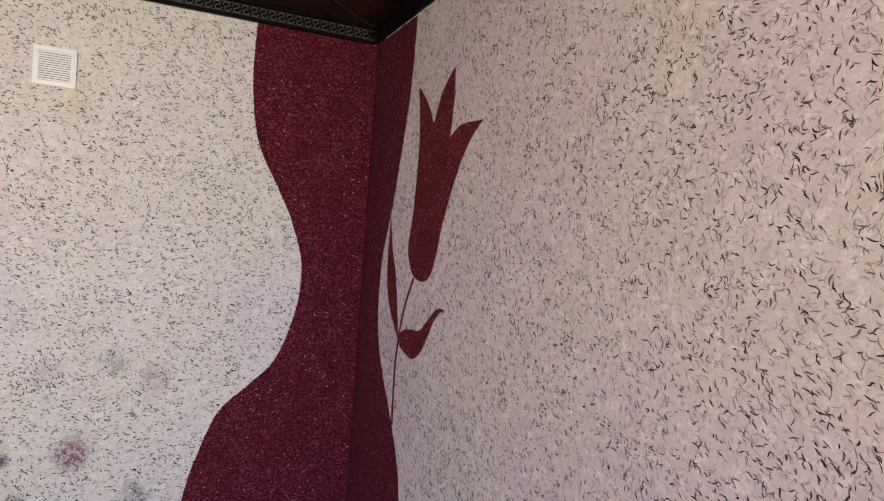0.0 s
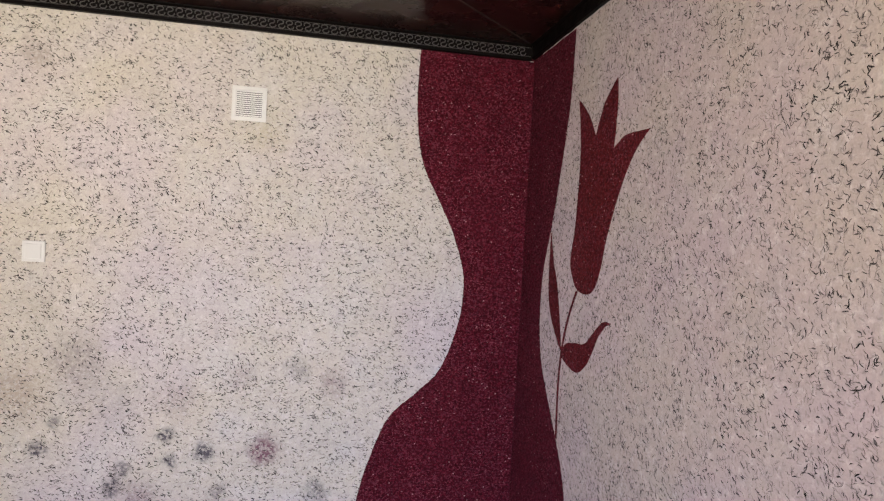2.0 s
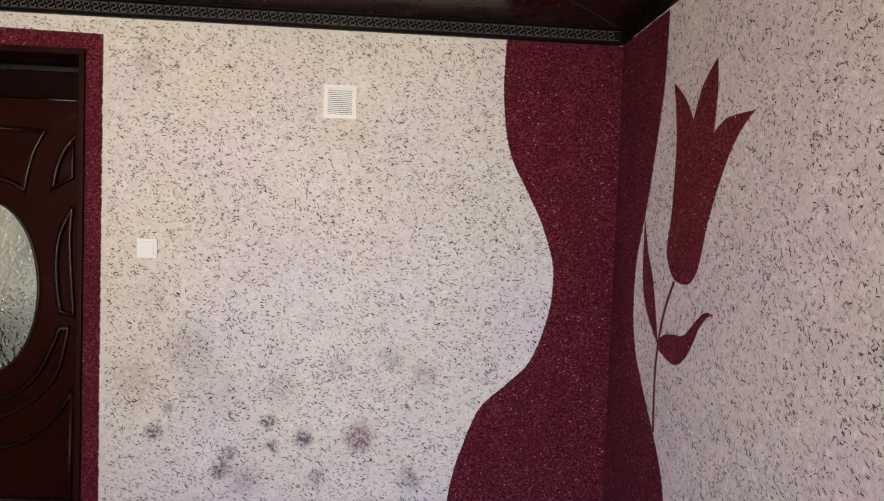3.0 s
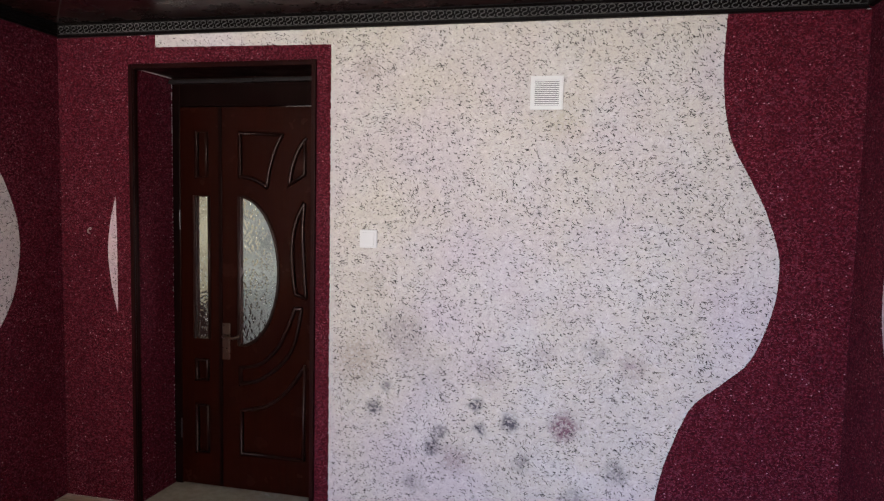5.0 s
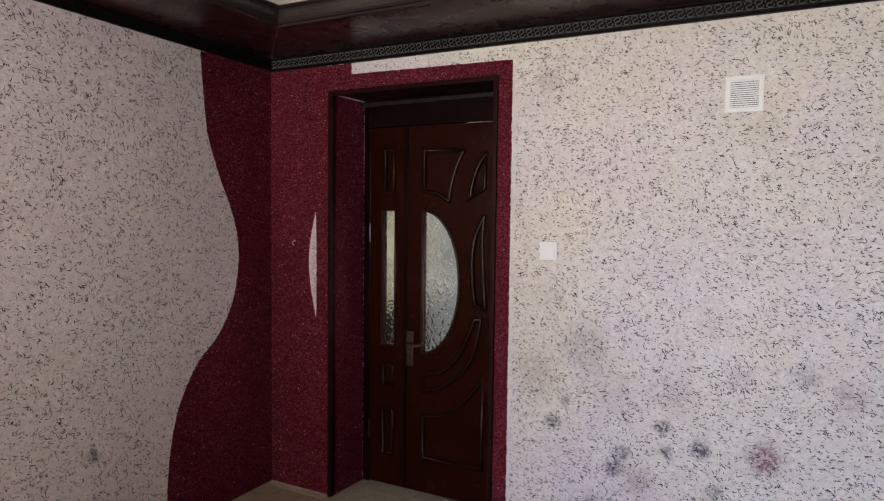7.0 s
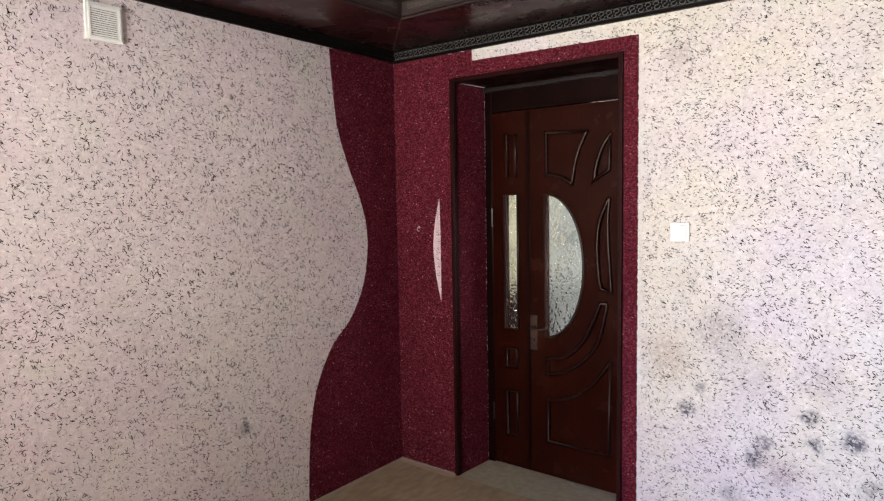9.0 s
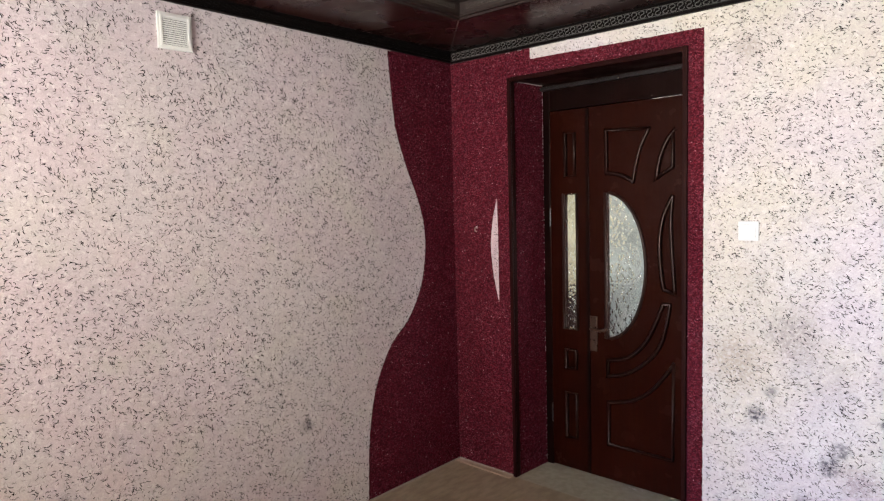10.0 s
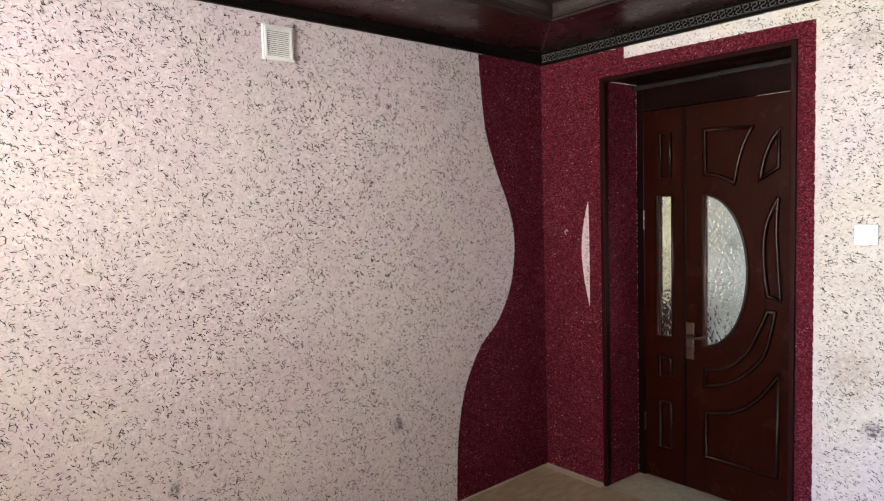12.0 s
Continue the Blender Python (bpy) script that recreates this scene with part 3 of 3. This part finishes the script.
def threads(parent, lift, u0, u1, z1, per_m2, seed, lean, spread, size=1.0, stout=1.0, gaps=(), material=M_THREAD, label="short dark curved threads in the pale wallpaper"):
    """Short curved threads with a ridged section, strewn in loose drifts over a wall."""
    rng = np.random.default_rng(seed)
    n = int((u1 - u0) * z1 * per_m2 * 1.9)
    u, v = rng.uniform(u0 + 0.014, u1 - 0.014, n), rng.uniform(0.014, z1 - 0.012, n)
    crowd = 0.56 + 0.07 * soft_field(rng, u, v, 0.55) + 0.12 * soft_field(rng, u, v, 0.13)
    keep = rng.random(n) < crowd
    for a, b, c, d in gaps:
        keep &= ~((u > a - 0.014) & (u < b + 0.014) & (v > c - 0.014) & (v < d + 0.014))
    u, v = u[keep], v[keep]
    mate = rng.random(len(u)) < 0.16
    u = np.concatenate([u, u[mate] + rng.normal(0, 0.008, mate.sum())])
    v = np.concatenate([v, v[mate] + rng.normal(0, 0.008, mate.sum())])
    n = len(u)
    turn = lean + 0.30 * soft_field(rng, u, v, 0.35) + rng.normal(0, spread, n)
    half = size * (0.0030 + 0.0080 * rng.beta(1.3, 2.6, n))
    wide = stout * rng.uniform(0.0010, 0.0021, n)
    bow, curl = rng.normal(0, 0.30, n), rng.normal(0, 0.40, n)
    ca, sa = np.cos(turn), np.sin(turn)
    ts = np.linspace(-1, 1, 6)
    pts = np.empty((n, 6, 3, 3))
    for i, t in enumerate(ts):
        x, y = t, bow * (t * t - 0.4) + curl * (t ** 3 - 0.7 * t)
        dx, dy = np.ones(n), 2 * bow * t + curl * (3 * t * t - 0.7)
        lng = np.hypot(dx, dy)
        w = wide * (1 - 0.75 * t * t)
        for j, side in enumerate((-1, 0, 1)):
            p, q = half * x - side * w * dy / lng, half * y + side * w * dx / lng
            pts[:, i, j, 0], pts[:, i, j, 1] = u + p * ca - q * sa, v + p * sa + q * ca
            pts[:, i, j, 2] = 0.0003 if side else 0.0003 + 0.9 * w
    flat_pts = pts.reshape(-1, 3)
    verts = np.stack(lift(flat_pts[:, 0], flat_pts[:, 1], flat_pts[:, 2]), axis=-1)
    cell = np.array([(i * 3 + j, i * 3 + j + 1, i * 3 + j + 4, i * 3 + j + 3) for i in range(5) for j in range(2)])
    faces = (cell[None] + (np.arange(n) * 18)[:, None, None]).reshape(-1, 4)
    data = bpy.data.meshes.new("threads")
    data.from_pydata(verts.tolist(), [], faces.tolist())
    data.materials.append(material)
    ob = new("threads", data)
    ob.parent = parent
    tagged(ob, label, kind="stuff")


def on_north(u, v, h):
    return u, -h, v


def on_west(u, v, h):
    return h, u, v


def on_east(u, v, h):
    return WX - h, u, v


threads(wall_north, on_north, 0.56, 3.55, NZ, 2350, 21, -0.34, 0.52, 1.00, 0.94, [(0.0, 1.53, 0.0, 2.37)])
threads(wall_west, on_west, -3.3, -0.25, 2.478, 2150, 22, -0.55, 0.75, 1.18, 0.92)
threads(wall_east, on_east, -3.3, -0.25, 2.478, 2050, 23, 0.75, 0.80, 1.08, 0.80)
threads(wall_east, on_east, -3.3, -0.25, 2.478, 2400, 24, 0.95, 0.65, 1.20, 0.42, (), M_THREAD_FAINT, "faint greyish hairs in the pale wallpaper")



def on_sliver(u, v, h):
    return u, -h - THK - 0.002, v


threads(wall_north, on_sliver, 0.300, 0.350, 1.58, 2600, 25, -0.3, 0.5, 0.8, 0.8, [(0.0, 1.0, 0.0, 1.13)])

# tulip on the east wall
tulip = tagged(empty("wall_tulip", WX, -0.8, 1.4), "burgundy tulip with leaves in relief on pale wallpaper", "wall ornament")
flower = (spline([(-0.569, 2.166), (-0.630, 2.125), (-0.690, 2.07), (-0.738, 2.005)]) + spline([(-0.738, 2.005), (-0.765, 2.06), (-0.810, 2.125), (-0.886, 2.180)])[1:]
          + spline([(-0.886, 2.180), (-0.897, 2.08), (-0.885, 1.943)])[1:] + spline([(-0.885, 1.943), (-0.930, 1.966), (-0.985, 1.980), (-1.120, 1.977)])[1:]
          + spline([(-1.120, 1.977), (-1.055, 1.935), (-1.005, 1.885), (-0.950, 1.805), (-0.905, 1.72), (-0.868, 1.635), (-0.843, 1.552), (-0.807, 1.480),
                    (-0.750, 1.446), (-0.660, 1.452), (-0.605, 1.495), (-0.576, 1.560), (-0.600, 1.675), (-0.612, 1.820), (-0.612, 1.965), (-0.590, 2.09)])[1:])
for nm, pts in (("flower", flower),
                ("long_leaf", spline([(-0.352, 1.662), (-0.358, 1.45), (-0.398, 1.332), (-0.492, 1.235), (-0.530, 1.205)]) + spline([(-0.526, 1.22), (-0.505, 1.302), (-0.452, 1.452), (-0.398, 1.54)])),
                ("curled_leaf", spline([(-0.529, 1.201), (-0.579, 1.240), (-0.656, 1.258), (-0.738, 1.267), (-0.794, 1.302), (-0.854, 1.348), (-0.893, 1.369), (-0.947, 1.370),
                                        (-0.902, 1.353), (-0.850, 1.306), (-0.813, 1.251), (-0.762, 1.192), (-0.694, 1.155), (-0.616, 1.161), (-0.549, 1.179)]))):
    under(mesh_ob(nm, plate(rough_edge(pts, 0.0012, 0.008), [], east(WX), THK), M_WINE_T), tulip)
stem = spline([(-0.650, 1.448), (-0.583, 1.335), (-0.540, 1.21), (-0.524, 1.064), (-0.534, 0.860)])
loop = [(a - 0.0065, z) for a, z in stem] + [(a + 0.0065, z) for a, z in stem[::-1]]
under(mesh_ob("stem", plate(loop, [], east(WX), THK), M_WINE_T), tulip)

# dark edging round the opening
edging = structure(empty("door_edging", OX0, 0, 0), "dark wooden corner edging round the door opening", "trim")
for nm, rows in (("edging_jamb", ((OX0 - 0.016, OX0 + 0.006, -0.016, -0.003, 0, OZ + 0.010), (OX0, OX0 + 0.008, -0.003, 0.026, 0, OZ))),
                 ("edging_jamb", ((OX1 - 0.012, OX1 + 0.010, -0.020, -0.003, 0, OZ + 0.012), (OX1 - 0.016, OX1, -0.003, 0.030, 0, OZ))),
                 ("edging_head", ((OX0 + 0.012, OX1 - 0.012, -0.019, -0.003, OZ - 0.014, OZ + 0.011), (OX0 + 0.014, OX1 - 0.016, -0.003, 0.030, OZ - 0.014, OZ)))):
    under(mesh_ob(nm, boxes(*rows, bevel=0.003), M_EDGE), edging)

# ---- the double door ----
DY = 0.285                              # face of the leaves
DX0, DXM, DX1, DTOP = 0.520, 0.771, 1.385, 2.136
door = structure(empty("door_1", (OX0 + OX1) / 2, DY, 0), "dark red lacquered double door with pebbled glass, closed", "door")


def door_part(name, bm, material, parent, label=""):
    ob = mesh_ob(name, bm, material)
    under(ob, door)
    if parent is not door:
        ob.parent = parent
        ob.matrix_parent_inverse = Matrix.Identity(4)
    return tagged(ob, label)


door_part("door_frame", boxes((OX0, DX0 - 0.006, DY + 0.003, 0.39, 0, OZ), (DX1 + 0.006, OX1, DY + 0.003, 0.39, 0, OZ),
                              (DX0 - 0.006, DX1 + 0.006, DY + 0.003, 0.39, DTOP + 0.006, OZ), bevel=0.004), M_FRAME_SHADED, door, "dark wooden door frame")
door_part("door_stop", boxes((DX0 - 0.02, DX0 + 0.015, DY + 0.044, 0.375, 0, DTOP), (DX1 - 0.015, DX1 + 0.02, DY + 0.044, 0.375, 0, DTOP),
                             (DX0 + 0.015, DX1 - 0.015, DY + 0.044, 0.375, DTOP - 0.015, DTOP + 0.02), (DX0 + 0.015, DX1 - 0.015, DY + 0.044, 0.375, 0, 0.016),
                             (DXM - 0.02, DXM + 0.018, DY + 0.044, 0.35, 0.016, DTOP - 0.015)), M_EDGE, door, "dark stop behind the leaves")
for a, b, z in ((OX0 + 0.004, 0.968, 2.262), (0.972, OX1 - 0.004, 2.265)):
    door_part("rail", boxes((a, b, DY - 0.026, DY + 0.004, z, z + 0.010), (a, b, DY - 0.020, DY + 0.004, z + 0.010, z + 0.022), bevel=0.002), M_RAIL, door, "thin grey rail across the frame head")


def ellipse_d(x, zc, a, b, n=28):
    """A half oval, flat towards the lower x."""
    return [(x + a * math.cos(w), zc + b * math.sin(w)) for w in [radians(-90 + 180 * i / n) for i in range(n + 1)]]


def rect(x0, x1, z0, z1):
    return [(x0, z0), (x1, z0), (x1, z1), (x0, z1)]


def shrink(pts, d):
    """An outline moved inwards by about d."""
    area2 = sum(a[0] * b[1] - b[0] * a[1] for a, b in zip(pts, pts[1:] + pts[:1]))
    sign = 1 if area2 > 0 else -1
    out = []
    for i, p in enumerate(pts):
        a, b = Vector(pts[i - 1]), Vector(pts[(i + 1) % len(pts)])
        p = Vector(p)
        e, f = (p - a).normalized(), (b - p).normalized()
        n1, n2 = Vector((-e.y, e.x)) * sign, Vector((-f.y, f.x)) * sign
        m = n1 + n2
        m = m / max(0.35, m.dot(n1)) if m.length > 1e-6 else n1
        out.append(tuple(p + m * d))
    return out


def drop_glass(x0, x1, z0, z1, y):
    """A pane whose room side carries raised drops."""
    step = 0.0028
    nx, nz = int((x1 - x0) / step), int((z1 - z0) / step)
    gx, gz = np.meshgrid(np.linspace(x0, x1, nx), np.linspace(z0, z1, nz))
    h = np.zeros_like(gx)
    pick = random.Random(11)
    for _ in range(int((x1 - x0) * (z1 - z0) * 2300)):
        cx, cz, a = pick.uniform(x0, x1), pick.uniform(z0, z1), pick.uniform(-0.7, 0.7)
        long, short = pick.uniform(0.0048, 0.0088), pick.uniform(0.0032, 0.0048)
        du = (gx - cx) * math.sin(a) + (gz - cz) * math.cos(a)
        dv = (gx - cx) * math.cos(a) - (gz - cz) * math.sin(a)
        h = np.maximum(h, pick.uniform(0.0026, 0.0056) * np.exp(-(du / long) ** 2 - (dv / short) ** 2))
    verts = [(float(p), float(y - d), float(q)) for p, d, q in zip(gx.ravel(), h.ravel(), gz.ravel())]
    bm = bmesh.new()
    vs = [bm.verts.new(v) for v in verts]
    for j in range(nz - 1):
        for i in range(nx - 1):
            k = j * nx + i
            bm.faces.new((vs[k], vs[k + 1], vs[k + nx + 1], vs[k + nx]))
    ring = [vs[i] for i in range(nx)] + [vs[j * nx + nx - 1] for j in range(1, nz)] + [vs[(nz - 1) * nx + i] for i in range(nx - 2, -1, -1)] + [vs[j * nx] for j in range(nz - 2, 0, -1)]
    back = [bm.verts.new((v.co.x, y + 0.004, v.co.z)) for v in ring]
    for a in range(len(ring)):
        b = (a + 1) % len(ring)
        bm.faces.new((ring[a], back[a], back[b], ring[b]))
    bm.faces.new(back)
    return bm


def leaf(name, x0, x1, panels, glass, label):
    """One door leaf: the board with its sunk panels, their beads, raised fields and the pane."""
    board = door_part(name, plate(rect(x0, x1, 0.012, DTOP), [glass] + panels, north(DY + 0.042), 0.042), M_DOOR, door, label)
    for p in panels:
        bm = bmesh.new()
        sweep(bm, [(u, DY + 0.001, v) for u, v in shrink(p, 0.0125)], 0.0095, 8, True)
        smooth(door_part("panel_bead", bm, M_BEADWOOD, board))
        door_part("panel_back", plate(p, [], north(DY + 0.030), 0.012), M_DOOR, board)
        door_part("panel_field", plate(shrink(p, 0.026), [], north(DY + 0.018), 0.012), M_DOOR, board)
    bm = bmesh.new()
    sweep(bm, [(u, DY + 0.001, v) for u, v in shrink(glass, -0.004)], 0.0095, 8, True)
    smooth(door_part("glass_bead", bm, M_BEADWOOD, board, "dark bead round the pane"))
    us, vs = [u for u, v in glass], [v for u, v in glass]
    pane = (door_part("glass_pane", drop_glass(min(us) - 0.004, max(us) + 0.004, min(vs) - 0.004, max(vs) + 0.004, DY + 0.034), M_GLASS, board,
                     "pebbled translucent glass"))
    for face in pane.data.polygons:
        face.use_smooth = face.area < 3e-5 and face.center.y < DY + 0.0345
    pane.visible_shadow = False
    return board


narrow = leaf("narrow_leaf", DX0, DXM - 0.003, [rect(0.606, 0.692, 1.745, 2.015), rect(0.600, 0.692, 0.610, 0.745), rect(0.600, 0.694, 0.19, 0.485)],
              rect(0.608, 0.690, 0.860, 1.650), "narrow dark red leaf with a strip of glass")
P1 = [(0.868, 2.010), (0.868, 1.758)] + spline([(0.868, 1.752), (0.960, 1.738), (1.050, 1.688)], 5)[1:] + spline([(1.050, 1.688), (1.067, 1.795), (1.098, 1.900), (1.150, 1.998)], 5)[1:]
P2 = spline([(1.268, 1.985), (1.215, 1.920), (1.175, 1.820), (1.155, 1.700)], 5) + [(1.270, 1.770)]
P3 = spline([(1.250, 1.640), (1.195, 1.520), (1.176, 1.390), (1.182, 1.240), (1.200, 1.125)], 5) + spline([(1.285, 1.100), (1.275, 1.230), (1.266, 1.370), (1.262, 1.510), (1.272, 1.640)], 5)
P4 = [(0.872, 0.600)] + spline([(0.872, 0.600), (0.996, 0.632), (1.122, 0.720), (1.211, 0.843), (1.262, 1.070)], 6)[1:] + spline([(1.200, 1.070), (1.152, 0.950), (1.092, 0.835), (0.997, 0.747), (0.872, 0.716)], 6)
P5 = [(0.876, 0.205), (1.272, 0.205)] + spline([(1.272, 0.770), (1.152, 0.605), (1.030, 0.512), (0.876, 0.474)], 6)
wide = leaf("wide_leaf", DXM, DX1, [P1, P2, P3, P4, P5], ellipse_d(0.878, 1.243, 0.228, 0.408), "wide dark red leaf with a half-oval pane")
door_part("astragal", boxes((DXM - 0.016, DXM + 0.004, DY - 0.007, DY, 0.014, DTOP - 0.002), bevel=0.0012), M_FRAME_SHADED, narrow)
# White strip put in for the line of light along the leaf's top.
door_part("edge_highlight", boxes((1.150, DX1 - 0.002, DY + 0.002, DY + 0.010, DTOP, DTOP + 0.0020)), M_PLASTER, wide, "white strip painted as the bright line on the leaf's top edge")
plate_ob = door_part("handle_plate", boxes((0.776, 0.822, DY - 0.008, DY, 0.748, 0.952), bevel=0.003), M_STEEL, wide, "worn steel handle plate")
bm = bmesh.new()
sweep(bm, [(0.798, DY - 0.006, 0.886), (0.798, DY - 0.030, 0.886), (0.802, DY - 0.046, 0.886), (0.830, DY - 0.052, 0.884), (0.865, DY - 0.052, 0.880), (0.900, DY - 0.050, 0.890), (0.908, DY - 0.046, 0.896)], 0.0085, 8)
smooth(door_part("lever", bm, M_STEEL, wide, "steel lever"))
bm = bmesh.new()
sweep(bm, [(0.798, DY - 0.006, 0.800), (0.798, DY - 0.013, 0.800)], 0.011, 10)
door_part("lock_cylinder", bm, M_STEEL, wide)
for z in (0.33, 1.52):
    bm = bmesh.new()
    sweep(bm, [(DX0 - 0.004, DY - 0.004, z - 0.055), (DX0 - 0.004, DY - 0.004, z + 0.055)], 0.004, 8)
    door_part("hinge", bm, M_RAIL, narrow, "small steel hinge")

bm = bmesh.new()
sweep(bm, [(0.004, -0.06 * i, 0.003) for i in range(40)], 0.006, 6)
part("floor_bead", bm, M_BEAD, wall_west, "pale filler line along the floor")
bm = bmesh.new()
sweep(bm, [(0.008 + 0.042 * i, -0.005, 0.003) for i in range(11)], 0.006, 6)
part("floor_bead", bm, M_BEAD, wall_north, "pale filler line along the floor")

# hall behind the door, seen only through the panes
structure(mesh_ob("hall_floor", boxes((0.14, 2.6, 0.40, 1.55, -0.06, -0.002)), M_SCREED), "grey hall floor behind the door", "floor")
structure(mesh_ob("hall_ceiling", boxes((0.14, 2.6, 0.40, 1.55, 2.5, 2.56)), M_CEIL), "cream hall ceiling", "ceiling")
structure(mesh_ob("hall_wall_west", boxes((0.02, 0.14, 0.40, 1.55, -0.06, 2.56)), M_HALL_WARM), "warm yellowish hall wall", "wall")
structure(mesh_ob("hall_wall_north", boxes((0.02, 2.72, 1.55, 1.67, -0.06, 2.56)), M_HALL), "pale hall wall", "wall")
structure(mesh_ob("hall_wall_east", boxes((2.6, 2.72, 0.40, 1.55, -0.06, 2.56)), M_HALL), "pale hall wall", "wall")


# Added panel, not a known part: darkens the lower end of the narrow pane.
structure(mesh_ob("hall_dark_panel", boxes((0.14, 0.155, 0.41, 1.54, -0.002, 0.95), bevel=0.003), M_EDGE), "dark panel added low in the hall to darken the narrow pane", "trim")


# ---- small things on the walls ----
def vent(name, w, h, label):
    """A square grille; its back is at y = 0 and it faces -y."""
    top = empty(name)
    tagged(top, label, "vent grille", "wall vents")
    part("grille_frame", plate(rect(-w / 2, w / 2, -h / 2, h / 2), [rect(-w * 0.37, w * 0.37, -h * 0.38, h * 0.38)], north(0), 0.012), M_PLASTIC, top)
    part("grille_rim", plate(rect(-w * 0.44, w * 0.44, -h * 0.44, h * 0.44), [rect(-w * 0.38, w * 0.38, -h * 0.39, h * 0.39)], north(-0.012), 0.004), M_PLASTIC, top)
    part("backing", boxes((-w * 0.37, w * 0.37, -0.003, 0, -h * 0.38, h * 0.38)), M_SHADE, top, "flat plate painted dark as the shade behind the slats")
    n = 13
    bm = boxes((-w * 0.37, w * 0.37, -0.0135, -0.0105, -0.0025, 0.0025))
    for v in bm.verts:
        v.co.y -= v.co.z * 0.25
    data = bpy.data.meshes.new("slat")
    bm.to_mesh(data)
    bm.free()
    data.materials.append(M_PLASTIC)
    for i in range(n):
        s = new("slat", data)
        s.parent, s.location = top, (0, 0, -h * 0.38 + h * 0.76 * (i + 0.5) / n)
    return top


v1 = vent("vent_grille", 0.143, 0.145, "white plastic vent grille on the pale stained wall")
v1.matrix_world = pose(2.533, 0, 2.141)
v2 = copy_thing(v1, pose(0, -1.716, 2.354, 0, 0, 90))
tagged(v2, "white plastic vent grille on the pinkish pale wall")

switch = empty("light_switch", 1.718, 0, 1.469)
tagged(switch, "white square light switch beside the burgundy door surround", "light switch")
for nm, row, bev in (("switch_plate", (-0.043, 0.043, -0.009, 0, -0.043, 0.043), 0.003), ("rocker", (-0.030, 0.030, -0.0135, -0.009, -0.030, 0.030), 0.002)):
    part(nm, boxes(row, bevel=bev), M_PLASTIC, switch)

hook = empty("wall_hook", 0.186, 0, 1.462)
tagged(hook, "small pale screw hook in the burgundy wall", "hook")
bm = bmesh.new()
sweep(bm, [(0, 0, 0.008), (0, -0.018, 0.008), (0.002, -0.030, 0.002), (0.006, -0.032, -0.012), (0.009, -0.022, -0.016)], 0.0035, 6)
part("hook_wire", bm, M_BEAD, hook)
bm = bmesh.new()
sweep(bm, [(-0.004, -0.003, 0.008), (-0.004, -0.006, 0.008)], 0.007, 8)
part("filler_ring", bm, M_PLASTER, hook)

# white filler left along the top and along the back edge of the opening
rnd = random.Random(4)


def chips(name, parent, spots):
    bm = bmesh.new()
    for x, y, z, w, h in spots:
        made = bmesh.ops.create_icosphere(bm, subdivisions=1, radius=1.0)
        for v in made["verts"]:
            k = 1 + rnd.uniform(-0.25, 0.25)
            v.co = Vector((x + v.co.x * w * k, y + v.co.y * 0.0025, z + v.co.z * h * k))
    ob = part(name, bm, M_PLASTER, parent, "white filler crumbs")
    tagged(ob, kind="stuff")


chips("filler_crumbs", wall_north, [(x, -0.004, 2.451 + rnd.uniform(-0.002, 0.002), rnd.uniform(0.005, 0.014), rnd.uniform(0.0012, 0.003))
                                    for x in (0.425, 0.44, 0.505, 0.52, 0.66, 0.82, 0.99, 1.32, 3.776, 3.782)])
chips("filler_crumbs", wall_north, [(OX0 + 0.0235, 0.284, z, 0.0011, rnd.uniform(0.0015, 0.005)) for z in [rnd.uniform(0.02, 2.28) for _ in range(110)] + [rnd.uniform(1.9, 2.28) for _ in range(25)]])
chips("filler_crumbs", wall_north, [(OX0 + 0.004 + 0.075 * y, y, OZ - 0.006, 0.003, 0.0025) for y in [0.06 + 0.004 * i for i in range(56)]])
chips("filler_crumbs", wall_north, [(0.08 + 0.355 * rnd.random(), -0.006, 0.003 + 0.004 * rnd.random(), 0.008, 0.003) for _ in range(30)])
chips("filler_crumbs", wall_north, [(1.0 + 0.1 * rnd.random(), 0.270 + 0.012 * rnd.random(), 0.002, 0.004, 0.002) for _ in range(7)])
chips("filler_crumbs", wall_north, [(1.5245 - 0.0018 * z, -0.002, z, rnd.uniform(0.001, 0.003), rnd.uniform(0.003, 0.010)) for z in [rnd.uniform(0.02, 2.37) for _ in range(90)]])
bm = bmesh.new()
sweep(bm, [(WX - 0.003, -0.12 - 0.05 * i, SOFFIT - 0.0715 * lip_share(-0.12 - 0.05 * i) + 0.0015 * math.sin(i * 1.7)) for i in range(22)], 0.0022, 5)
part("filler_line", bm, M_PLASTER, wall_east, "thin white filler under the cornice")
bm = bmesh.new()
sweep(bm, [(0.003, -0.50 - 0.05 * i, SOFFIT - 0.0715 * lip_share(-0.50 - 0.05 * i) + 0.0012 * math.sin(i * 2.3)) for i in range(50)], 0.0022, 5)
part("filler_line", bm, M_PLASTER, wall_west, "thin white filler under the cornice")
